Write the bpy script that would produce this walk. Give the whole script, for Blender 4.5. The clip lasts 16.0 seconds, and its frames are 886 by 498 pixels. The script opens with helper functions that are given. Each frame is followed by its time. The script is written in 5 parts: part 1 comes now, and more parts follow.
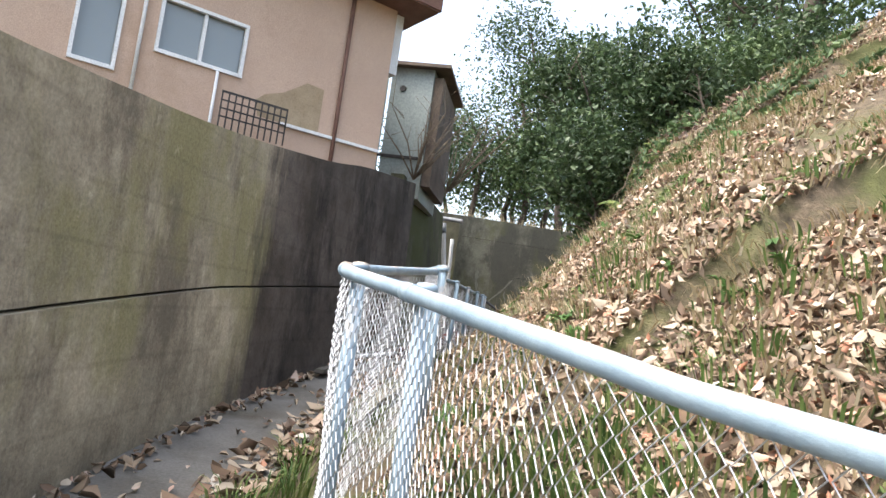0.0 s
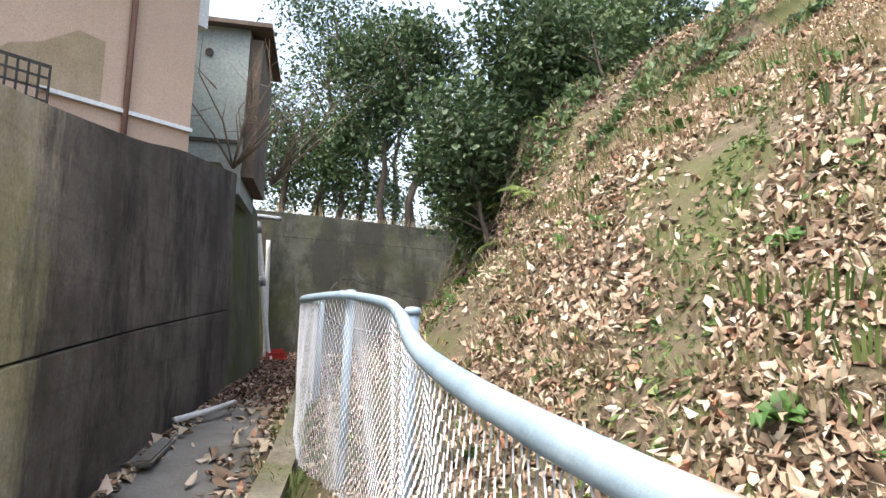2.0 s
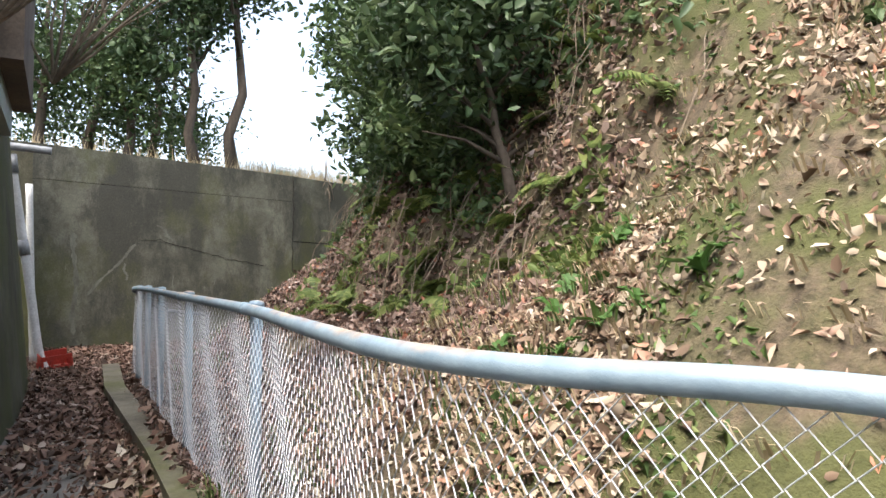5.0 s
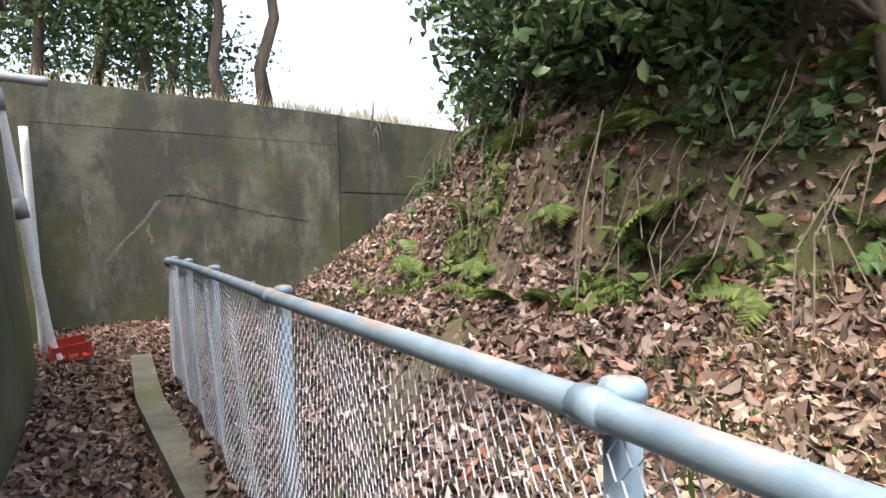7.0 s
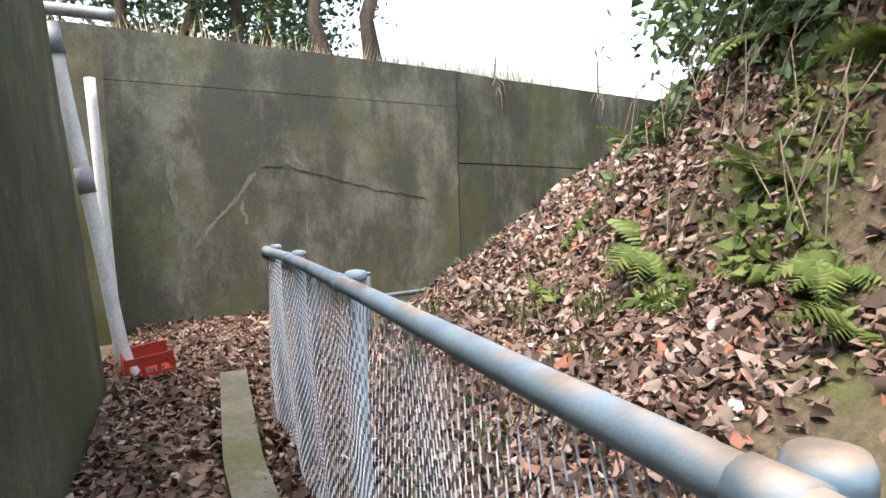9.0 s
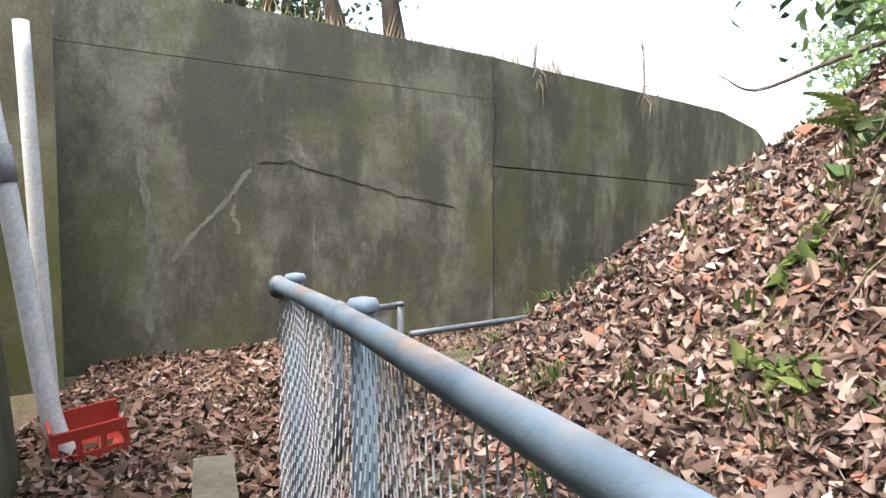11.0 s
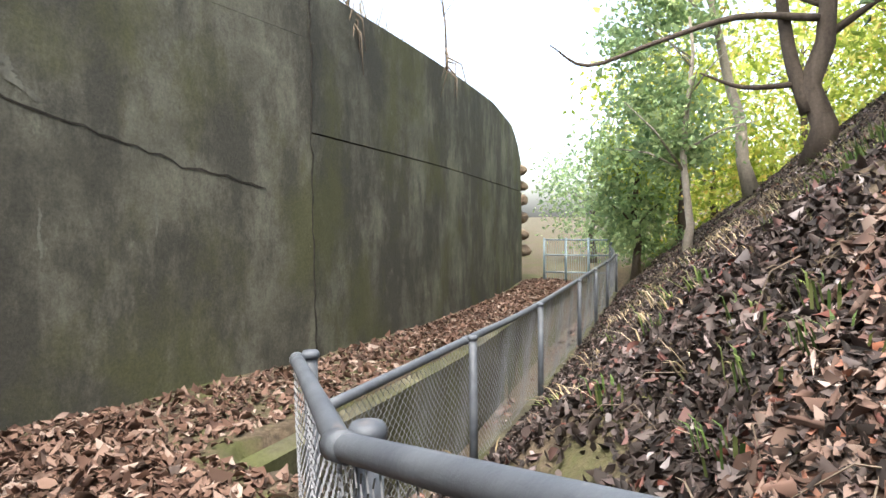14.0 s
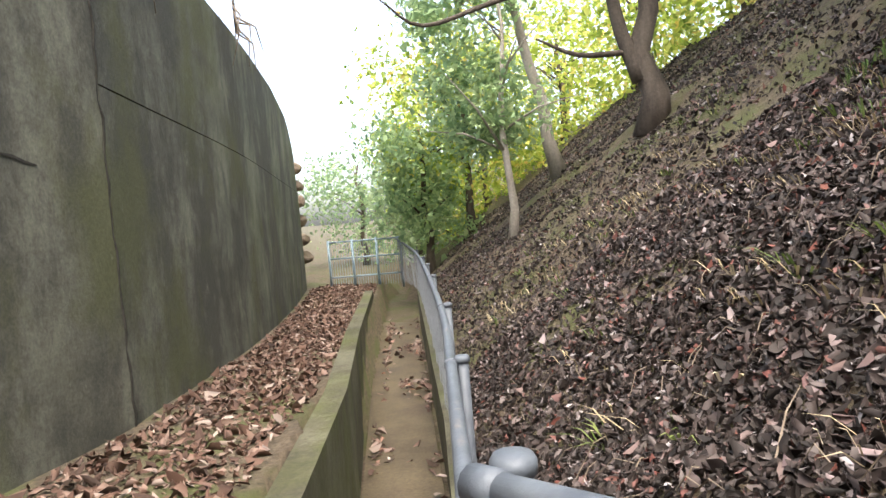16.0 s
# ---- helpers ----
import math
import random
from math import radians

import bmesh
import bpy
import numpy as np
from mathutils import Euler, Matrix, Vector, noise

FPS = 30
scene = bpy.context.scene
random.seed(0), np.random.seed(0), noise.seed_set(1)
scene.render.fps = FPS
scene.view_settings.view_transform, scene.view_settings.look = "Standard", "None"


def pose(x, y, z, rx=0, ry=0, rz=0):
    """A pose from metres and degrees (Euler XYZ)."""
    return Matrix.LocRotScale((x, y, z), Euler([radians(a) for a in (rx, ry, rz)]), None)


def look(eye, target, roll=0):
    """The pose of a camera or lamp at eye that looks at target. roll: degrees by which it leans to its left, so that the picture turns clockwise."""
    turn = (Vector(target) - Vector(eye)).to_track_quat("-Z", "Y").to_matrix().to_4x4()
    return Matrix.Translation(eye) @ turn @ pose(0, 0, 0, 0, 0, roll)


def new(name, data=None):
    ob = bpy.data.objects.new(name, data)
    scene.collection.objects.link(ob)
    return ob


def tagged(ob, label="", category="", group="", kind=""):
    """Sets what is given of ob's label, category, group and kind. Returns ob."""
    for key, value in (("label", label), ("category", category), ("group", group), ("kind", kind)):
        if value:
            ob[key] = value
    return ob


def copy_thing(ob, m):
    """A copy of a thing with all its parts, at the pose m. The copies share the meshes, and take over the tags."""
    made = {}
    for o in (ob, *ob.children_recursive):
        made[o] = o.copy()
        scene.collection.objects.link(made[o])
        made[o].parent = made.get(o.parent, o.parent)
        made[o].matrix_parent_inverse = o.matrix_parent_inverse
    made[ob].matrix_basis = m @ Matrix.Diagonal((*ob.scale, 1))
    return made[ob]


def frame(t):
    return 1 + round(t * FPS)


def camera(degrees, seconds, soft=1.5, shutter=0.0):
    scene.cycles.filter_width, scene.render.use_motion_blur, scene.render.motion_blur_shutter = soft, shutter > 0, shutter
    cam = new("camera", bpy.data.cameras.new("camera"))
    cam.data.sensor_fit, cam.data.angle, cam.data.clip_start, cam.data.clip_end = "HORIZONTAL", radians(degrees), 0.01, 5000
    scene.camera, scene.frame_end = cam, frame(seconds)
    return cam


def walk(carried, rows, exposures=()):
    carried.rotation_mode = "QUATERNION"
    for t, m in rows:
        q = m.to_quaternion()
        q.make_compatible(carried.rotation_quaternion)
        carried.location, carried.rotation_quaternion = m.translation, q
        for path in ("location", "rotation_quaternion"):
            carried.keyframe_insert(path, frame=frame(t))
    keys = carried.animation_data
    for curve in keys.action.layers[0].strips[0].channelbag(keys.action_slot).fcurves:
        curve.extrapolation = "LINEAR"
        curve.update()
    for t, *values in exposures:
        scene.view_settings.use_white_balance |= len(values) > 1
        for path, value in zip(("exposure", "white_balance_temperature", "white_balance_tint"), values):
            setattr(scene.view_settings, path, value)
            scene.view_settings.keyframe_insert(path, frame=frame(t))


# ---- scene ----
cam = camera(67.6, 16.0)
PATH = [
    (0, (1.952, -1.394, 0.813), (1.442, 0.535, 0.991), 7.8),
    (0.5, (1.607, -0.922, 0.872), (1.203, 1.032, 1.046), 6.8),
    (1, (1.307, -0.484, 0.944), (1.095, 1.493, 1.201), 5.3),
    (1.5, (0.981, -0.072, 1.005), (0.976, 1.917, 1.257), 3.6),
    (2, (0.750, 0.392, 1.052), (0.877, 2.381, 1.262), 2.4),
    (2.5, (0.513, 0.834, 1.105), (0.807, 2.807, 1.291), 1.4),
    (3, (0.362, 1.366, 1.163), (0.794, 3.315, 1.325), 0.6),
    (5.5, (-0.482, 4.501, 1.337), (0.325, 6.33, 1.392), 0.2),
    (6, (-0.497, 5.053, 1.364), (0.241, 6.912, 1.372), -0.7),
    (6.5, (-0.505, 5.608, 1.388), (0.273, 7.45, 1.346), -1.4),
    (7, (-0.546, 6.162, 1.412), (0.196, 8.017, 1.331), -1.4),
    (7.5, (-0.507, 6.693, 1.415), (0.204, 8.559, 1.304), -1.7),
    (8, (-0.548, 7.209, 1.406), (0.045, 9.113, 1.261), -2.1),
    (8.5, (-0.534, 7.702, 1.383), (-0.059, 9.639, 1.234), -2.3),
    (9, (-0.595, 8.189, 1.389), (-0.099, 10.122, 1.252), -1.7),
    (9.5, (-0.621, 8.719, 1.368), (-0.121, 10.65, 1.228), -0.7),
    (12, (-0.844, 10.747, 1.355), (-0.245, 12.654, 1.288), 0.5),
    (12.5, (-0.962, 11.247, 1.32), (-0.262, 13.12, 1.259), 0.8),
    (13, (-1.005, 11.75, 1.296), (-0.163, 13.564, 1.284), 1.5),
    (13.5, (-0.964, 12.18, 1.257), (0.127, 13.856, 1.213), 0.8),
    (14, (-0.932, 12.646, 1.21), (0.391, 14.143, 1.116), -0.7),
    (14.5, (-0.838, 13.085, 1.142), (0.674, 14.391, 1.057), -1.7),
    (15, (-0.737, 13.522, 1.113), (0.891, 14.68, 1.016), -2.7),
    (15.5, (-0.622, 13.999, 1.1), (1.109, 14.994, 0.993), -3.8),
    (16, (-0.513, 14.484, 1.054), (1.282, 15.359, 0.95), -4.9),
]
EXPOSURES = [(0.0, 2.0), (3.2, 2.0), (5.5, 2.0), (8.0, 2.5), (10.0, 2.55), (12.8, 2.45), (14.0, 2.2), (16.0, 2.2)]
SKY, SUN_W, SUN_EL, SUN_AZ = 0.15, 1.2, 62.0, 238.0
walk(cam, [(t, look(eye, target, roll)) for t, eye, target, roll in PATH], EXPOSURES)

# ---- world and light ----
world = bpy.data.worlds.new("sky")
world.use_nodes = True
scene.world = world
wn = world.node_tree.nodes
sky = wn.new("ShaderNodeTexSky")
sky.sky_type = "NISHITA"
sky.sun_disc = False
sky.sun_elevation, sky.sun_rotation = radians(SUN_EL), radians(SUN_AZ)
sky.dust_density = 4.0
wn["Background"].inputs["Strength"].default_value = SKY
haze = wn.new("ShaderNodeHueSaturation")
haze.inputs["Saturation"].default_value = 0.75
haze.inputs["Value"].default_value = 1.05
world.node_tree.links.new(sky.outputs[0], haze.inputs["Color"])
world.node_tree.links.new(haze.outputs[0], wn["Background"].inputs["Color"])
sun = new("sun", bpy.data.lights.new("sun", "SUN"))
sun.data.energy, sun.data.angle, sun.data.color = SUN_W, radians(60), (1.0, 0.95, 0.88)
sun.matrix_world = pose(0, 0, 40, 90 - SUN_EL, 0, 180 - SUN_AZ)

# ---- materials ----
def nodes_of(name):
    m = bpy.data.materials.new(name)
    m.use_nodes = True
    return m, m.node_tree.nodes, m.node_tree.links, m.node_tree.nodes["Principled BSDF"]


def ramp(nodes, stops):
    r = nodes.new("ShaderNodeValToRGB")
    el = r.color_ramp.elements
    while len(el) < len(stops):
        el.new(0.5)
    for e, (p, c) in zip(el, stops):
        e.position, e.color = p, (*c, 1)
    return r


def noise_at(nodes, links, scale, detail=6, stretch=(1, 1, 1), rough=0.6, coord="Object"):
    tc = nodes.new("ShaderNodeTexCoord")
    mp = nodes.new("ShaderNodeMapping")
    mp.inputs["Scale"].default_value = stretch
    links.new(tc.outputs[coord], mp.inputs["Vector"])
    n = nodes.new("ShaderNodeTexNoise")
    n.inputs["Scale"].default_value, n.inputs["Detail"].default_value, n.inputs["Roughness"].default_value = scale, detail, rough
    links.new(mp.outputs[0], n.inputs["Vector"])
    return n.outputs["Fac"]


def mix(nodes, links, fac, a, b, mode="MIX"):
    m = nodes.new("ShaderNodeMix")
    m.data_type, m.blend_type = "RGBA", mode
    for sock, v in ((m.inputs[0], fac), (m.inputs[6], a), (m.inputs[7], b)):
        if isinstance(v, (int, float)):
            sock.default_value = v
        elif isinstance(v, tuple):
            sock.default_value = (*v, 1)
        else:
            links.new(v, sock)
    return m.outputs[2]


def bump(nodes, links, bsdf, height, strength, distance):
    b = nodes.new("ShaderNodeBump")
    b.inputs["Strength"].default_value, b.inputs["Distance"].default_value = strength, distance
    links.new(height, b.inputs["Height"])
    links.new(b.outputs[0], bsdf.inputs["Normal"])


def surface(name, dark, light, scale=3.0, rough=0.85, fine=40.0, stretch=(1, 1, 1), metal=0.0, bumpy=0.3, second=None, amount=(0.5, 0.65), second_scale=1.2, second_stretch=(1, 1, 1)):
    """Two-scale noise colour, an optional second stain colour, fine relief."""
    m, n, l, b = nodes_of(name)
    r = ramp(n, [(0.3, dark), (0.7, light)])
    l.new(noise_at(n, l, scale, 8, stretch), r.inputs[0])
    col = r.outputs[0]
    fine_fac = noise_at(n, l, fine, 4)
    fr = ramp(n, [(0.3, (0.75, 0.75, 0.75)), (0.7, (1.1, 1.1, 1.1))])
    l.new(fine_fac, fr.inputs[0])
    if second:
        sr = ramp(n, [(amount[0], (0, 0, 0)), (amount[1], (1, 1, 1))])
        l.new(noise_at(n, l, second_scale, 7, second_stretch, 0.65), sr.inputs[0])
        col = mix(n, l, sr.outputs[0], col, second)
    l.new(mix(n, l, 1.0, col, fr.outputs[0], "MULTIPLY"), b.inputs["Base Color"])
    b.inputs["Roughness"].default_value, b.inputs["Metallic"].default_value = rough, metal
    b.inputs["Specular IOR Level"].default_value = 0.3
    if bumpy:
        bump(n, l, b, fine_fac, bumpy, 0.01)
    return m


def pipe_metal(name, dark, light, rust, amount):
    """Painted galvanised pipe whose upper side has weathered to chalk and rust in uneven stretches."""
    m, n, l, b = nodes_of(name)
    r = ramp(n, [(0.3, dark), (0.7, light)])
    l.new(noise_at(n, l, 9, 8), r.inputs[0])
    geo = n.new("ShaderNodeNewGeometry")
    sep = n.new("ShaderNodeSeparateXYZ")
    l.new(geo.outputs["Normal"], sep.inputs[0])
    add = n.new("ShaderNodeMath")
    add.operation = "MULTIPLY_ADD"
    l.new(sep.outputs["Z"], add.inputs[0])
    add.inputs[1].default_value = 0.3
    l.new(noise_at(n, l, 3.2, 9, (1, 1, 1), 0.7), add.inputs[2])
    a = ramp(n, [(amount[0], (0, 0, 0)), (amount[1], (0.9, 0.9, 0.9))])
    l.new(add.outputs[0], a.inputs[0])
    rr = ramp(n, [(0.35, rust), (0.6, tuple(min(1, c * 1.6 + 0.08) for c in rust))])
    l.new(noise_at(n, l, 14, 6), rr.inputs[0])
    l.new(mix(n, l, a.outputs[0], r.outputs[0], rr.outputs[0]), b.inputs["Base Color"])
    b.inputs["Roughness"].default_value, b.inputs["Metallic"].default_value = 0.55, 0.1
    bump(n, l, b, noise_at(n, l, 70, 5), 0.25, 0.006)
    return m


def concrete(name, base, stain, moss, streak_amount=(0.42, 0.6), moss_amount=(0.55, 0.7), boards=0.0, spread=None):
    """Weathered cast concrete: blotches, run-down streaks, moss film, pale lime marks.
    boards: strength of the form-board lines; spread: (y0, y1, colours) where black grime has taken over the face."""
    m, n, l, b = nodes_of(name)

    def coat(base, stain, moss):
        r = ramp(n, [(0.36, tuple(c * 0.55 for c in base)), (0.64, tuple(c * 1.3 for c in base))])
        l.new(noise_at(n, l, 0.9, 12, (1, 1, 1.2), 0.72), r.inputs[0])
        s = ramp(n, [(streak_amount[0], (0, 0, 0)), (streak_amount[1], (0.85, 0.85, 0.85))])
        l.new(noise_at(n, l, 1.25, 12, (1, 1, 0.5), 0.76), s.inputs[0])
        col = mix(n, l, s.outputs[0], r.outputs[0], stain)
        g = ramp(n, [(moss_amount[0], (0, 0, 0)), (moss_amount[1], (0.8, 0.8, 0.8))])
        l.new(noise_at(n, l, 0.8, 8, (1, 1, 0.7), 0.65), g.inputs[0])
        col = mix(n, l, g.outputs[0], col, moss)
        w = ramp(n, [(0.58, (0, 0, 0)), (0.7, (0.55, 0.55, 0.55))])
        l.new(noise_at(n, l, 3.6, 12, (1, 1, 0.6), 0.82), w.inputs[0])
        return mix(n, l, w.outputs[0], col, tuple(min(1, c * 1.9) for c in base))

    col = coat(base, stain, moss)
    if spread:
        tc = n.new("ShaderNodeTexCoord")
        sep = n.new("ShaderNodeSeparateXYZ")
        l.new(tc.outputs["Object"], sep.inputs[0])
        mr = n.new("ShaderNodeMapRange")
        mr.inputs["From Min"].default_value, mr.inputs["From Max"].default_value = spread[0], spread[1]
        l.new(sep.outputs["Y"], mr.inputs["Value"])
        add = n.new("ShaderNodeMath")
        add.operation = "ADD"
        l.new(mr.outputs[0], add.inputs[0])
        l.new(noise_at(n, l, 1.3, 9, (1, 1, 0.22), 0.7), add.inputs[1])
        gr = ramp(n, [(0.84, (0, 0, 0)), (1.0, (1, 1, 1))])
        l.new(add.outputs[0], gr.inputs[0])
        col = mix(n, l, gr.outputs[0], col, coat(*spread[2]))
    fine = noise_at(n, l, 45, 6, (1, 1, 1), 0.7)
    fr = ramp(n, [(0.3, (0.7, 0.7, 0.7)), (0.7, (1.15, 1.15, 1.15))])
    l.new(fine, fr.inputs[0])
    col = mix(n, l, 1.0, col, fr.outputs[0], "MULTIPLY")
    if boards:
        lines = n.new("ShaderNodeTexWave")
        lines.bands_direction = "Z"
        lines.inputs["Scale"].default_value, lines.inputs["Distortion"].default_value = 1.05, 0.35
        lines.inputs["Detail"].default_value = 3
        tc = n.new("ShaderNodeTexCoord")
        l.new(tc.outputs["Object"], lines.inputs["Vector"])
        br = ramp(n, [(0.0, (1 - boards,) * 3), (0.035, (1.0, 1.0, 1.0))])
        l.new(lines.outputs["Fac"], br.inputs[0])
        col = mix(n, l, 1.0, col, br.outputs[0], "MULTIPLY")
    l.new(col, b.inputs["Base Color"])
    b.inputs["Roughness"].default_value = 0.9
    b.inputs["Specular IOR Level"].default_value = 0.25
    bump(n, l, b, fine, 0.5, 0.012)
    return m


def leafy(name, stops, rough=0.55, through_light=0.25):
    """Leaves coloured one by one."""
    m, n, l, b = nodes_of(name)
    geo = n.new("ShaderNodeNewGeometry")
    r = ramp(n, stops)
    l.new(geo.outputs["Random Per Island"], r.inputs[0])
    l.new(r.outputs[0], b.inputs["Base Color"])
    b.inputs["Roughness"].default_value = rough
    b.inputs["Specular IOR Level"].default_value = 0.3
    if through_light:
        t = n.new("ShaderNodeBsdfTranslucent")
        l.new(r.outputs[0], t.inputs["Color"])
        mx = n.new("ShaderNodeMixShader")
        mx.inputs[0].default_value = through_light
        l.new(b.outputs[0], mx.inputs[1])
        l.new(t.outputs[0], mx.inputs[2])
        l.new(mx.outputs[0], n["Material Output"].inputs["Surface"])
    return m


CONC_L = concrete("mossy_concrete", (0.42, 0.36, 0.255), (0.17, 0.14, 0.1), (0.29, 0.26, 0.125), (0.49, 0.62), (0.5, 0.62), 0.12, (2.0, 5.2, ((0.135, 0.112, 0.092), (0.026, 0.021, 0.018), (0.06, 0.048, 0.036))))
CONC_M = concrete("wet_mossy_concrete", (0.14, 0.13, 0.085), (0.05, 0.045, 0.028), (0.085, 0.095, 0.028), (0.42, 0.6), (0.45, 0.6))
CONC_W = concrete("old_wall_concrete", (0.15, 0.146, 0.108), (0.06, 0.058, 0.046), (0.095, 0.098, 0.045), (0.42, 0.54), (0.5, 0.62))
CONC_K = concrete("kerb_concrete", (0.2, 0.18, 0.135), (0.085, 0.075, 0.05), (0.12, 0.125, 0.05), (0.48, 0.62), (0.5, 0.62))
CONC_P = surface("path_concrete", (0.12, 0.113, 0.1), (0.2, 0.19, 0.17), 2.0, 0.9, 60, second=(0.1, 0.085, 0.06), amount=(0.5, 0.7))
CRACK = surface("crack_dark", (0.02, 0.018, 0.014), (0.05, 0.045, 0.035), 12, 0.95)
SOIL = surface("leafy_soil", (0.05, 0.038, 0.024), (0.17, 0.13, 0.085), 22, 0.95, 80, bumpy=0.9, second=(0.085, 0.088, 0.032), amount=(0.46, 0.6), second_scale=1.6)
SILT = surface("channel_silt", (0.07, 0.052, 0.028), (0.14, 0.105, 0.058), 2.5, 0.6, 40, second=(0.07, 0.05, 0.03))
ZINC = pipe_metal("blue_grey_galvanised_pipe", (0.17, 0.245, 0.3), (0.29, 0.375, 0.43), (0.23, 0.16, 0.1), (0.7, 0.87))
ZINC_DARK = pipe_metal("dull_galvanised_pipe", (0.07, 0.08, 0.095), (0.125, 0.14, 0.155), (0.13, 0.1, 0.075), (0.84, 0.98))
WIRE = surface("galvanised_wire", (0.4, 0.42, 0.44), (0.58, 0.6, 0.62), 14, 0.45, 90, metal=0.0, bumpy=0)
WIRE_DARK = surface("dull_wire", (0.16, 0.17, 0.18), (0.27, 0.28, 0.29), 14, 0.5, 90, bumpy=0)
PVC = surface("weathered_white_pipe", (0.5, 0.5, 0.48), (0.68, 0.68, 0.66), 4, 0.5, 50, bumpy=0.1, second=(0.3, 0.28, 0.23), amount=(0.6, 0.75))
GREYPVC = surface("grey_pipe", (0.2, 0.21, 0.22), (0.3, 0.31, 0.32), 6, 0.5, 50, bumpy=0.1)
STUCCO = surface("pink_beige_stucco", (0.5, 0.36, 0.27), (0.57, 0.42, 0.32), 1.3, 0.92, 90, bumpy=0.5, second=(0.44, 0.31, 0.22), amount=(0.58, 0.75), second_scale=0.7)
PATCH = surface("bare_mortar", (0.33, 0.25, 0.16), (0.42, 0.33, 0.22), 5, 0.95, 70, bumpy=0.7)
EAVE = surface("brown_fascia", (0.12, 0.06, 0.045), (0.2, 0.11, 0.08), 4, 0.7)
WHITE = surface("white_painted_frame", (0.68, 0.69, 0.68), (0.8, 0.8, 0.79), 4, 0.5, 60, bumpy=0.05)
SHED = surface("pale_green_sheet", (0.27, 0.32, 0.3), (0.4, 0.44, 0.41), 1.5, 0.6, 30, bumpy=0.1, second=(0.2, 0.17, 0.13), amount=(0.55, 0.7), second_stretch=(1, 1, 0.3))
RUST = surface("rusty_sheet", (0.1, 0.08, 0.065), (0.2, 0.15, 0.11), 3, 0.85, 40)
# iron parts, and the dark sheets painted as unlit rooms behind panes
IRON_AND_DARK = surface("dark_iron_and_room_shade", (0.03, 0.03, 0.03), (0.07, 0.06, 0.055), 8, 0.6, 50)
RED = surface("red_plastic", (0.36, 0.04, 0.03), (0.5, 0.07, 0.045), 6, 0.5, 50, bumpy=0.05)
BARK = surface("grey_brown_bark", (0.055, 0.042, 0.032), (0.13, 0.105, 0.08), 7, 0.95, 30, (1, 1, 0.25), bumpy=0.9)
BARK_PALE = surface("pale_bark", (0.24, 0.21, 0.17), (0.4, 0.36, 0.3), 5, 0.95, 30, (1, 1, 0.3), bumpy=0.6)
TWIG = surface("dry_twig", (0.14, 0.11, 0.08), (0.24, 0.19, 0.14), 9, 0.95, 30)
STONE = surface("wall_end_stone", (0.14, 0.1, 0.07), (0.28, 0.22, 0.16), 4, 0.9, 30)
GLASS, _gn, _gl, _gb = nodes_of("dim_window_glass")
_gb.inputs["Base Color"].default_value = (0.22, 0.25, 0.26, 1)
_gb.inputs["Roughness"].default_value = 0.12
LITTER = leafy("fallen_leaves", [(0.0, (0.075, 0.053, 0.035)), (0.2, (0.163, 0.106, 0.068)), (0.42, (0.263, 0.181, 0.119)), (0.65, (0.350, 0.275, 0.194)), (0.86, (0.450, 0.381, 0.288)), (0.95, (0.338, 0.144, 0.081)), (1.0, (0.625, 0.562, 0.463))], 0.75, 0.0)
LITTER_RED = leafy("red_brown_fallen_leaves", [(0.0, (0.04, 0.028, 0.021)), (0.3, (0.115, 0.068, 0.05)), (0.6, (0.2, 0.135, 0.105)), (0.85, (0.3, 0.23, 0.19)), (0.94, (0.26, 0.095, 0.05)), (1.0, (0.5, 0.45, 0.41))], 0.75, 0.0)
LITTER_ORANGE = leafy("orange_brown_fallen_leaves", [(0.0, (0.036, 0.022, 0.014)), (0.35, (0.096, 0.051, 0.034)), (0.7, (0.160, 0.096, 0.068)), (0.9, (0.224, 0.152, 0.116)), (1.0, (0.336, 0.272, 0.224))], 0.75, 0.0)
# darker than the other litter, for the slope above the channel
LITTER_DARK = leafy("dark_matted_leaves", [(0.0, (0.014, 0.011, 0.009)), (0.4, (0.034, 0.025, 0.020)), (0.7, (0.068, 0.049, 0.043)), (0.87, (0.136, 0.111, 0.100)), (0.92, (0.128, 0.038, 0.025)), (1.0, (0.306, 0.281, 0.272))], 0.7, 0.0)
GRASSM = leafy("green_weeds", [(0.0, (0.05, 0.09, 0.025)), (0.5, (0.09, 0.15, 0.035)), (1.0, (0.2, 0.22, 0.08))], 0.6, 0.2)
DRYGRASS = leafy("dry_grass", [(0.0, (0.22, 0.17, 0.09)), (0.6, (0.4, 0.32, 0.19)), (1.0, (0.5, 0.43, 0.3))], 0.8, 0.2)
DARKLEAF = leafy("dark_evergreen_leaves", [(0.0, (0.03, 0.052, 0.022)), (0.6, (0.06, 0.1, 0.042)), (1.0, (0.12, 0.165, 0.075))], 0.4, 0.3)
MIDLEAF = leafy("evergreen_leaves", [(0.0, (0.04, 0.07, 0.025)), (0.6, (0.08, 0.13, 0.05)), (1.0, (0.15, 0.2, 0.08))], 0.45, 0.25)
# next two: leaf colours raised to carry sunlight the lamp does not give there
LIGHTLEAF = leafy("sun_brightened_green_leaves", [(0.0, (0.2, 0.3, 0.15)), (0.5, (0.38, 0.5, 0.26)), (1.0, (0.55, 0.64, 0.34))], 0.5, 0.75)
YELLOWLEAF = leafy("sun_brightened_yellow_green_leaves", [(0.0, (0.224, 0.314, 0.056)), (0.5, (0.504, 0.582, 0.112)), (0.85, (0.800, 0.784, 0.224)), (1.0, (0.800, 0.582, 0.179))], 0.5, 0.75)
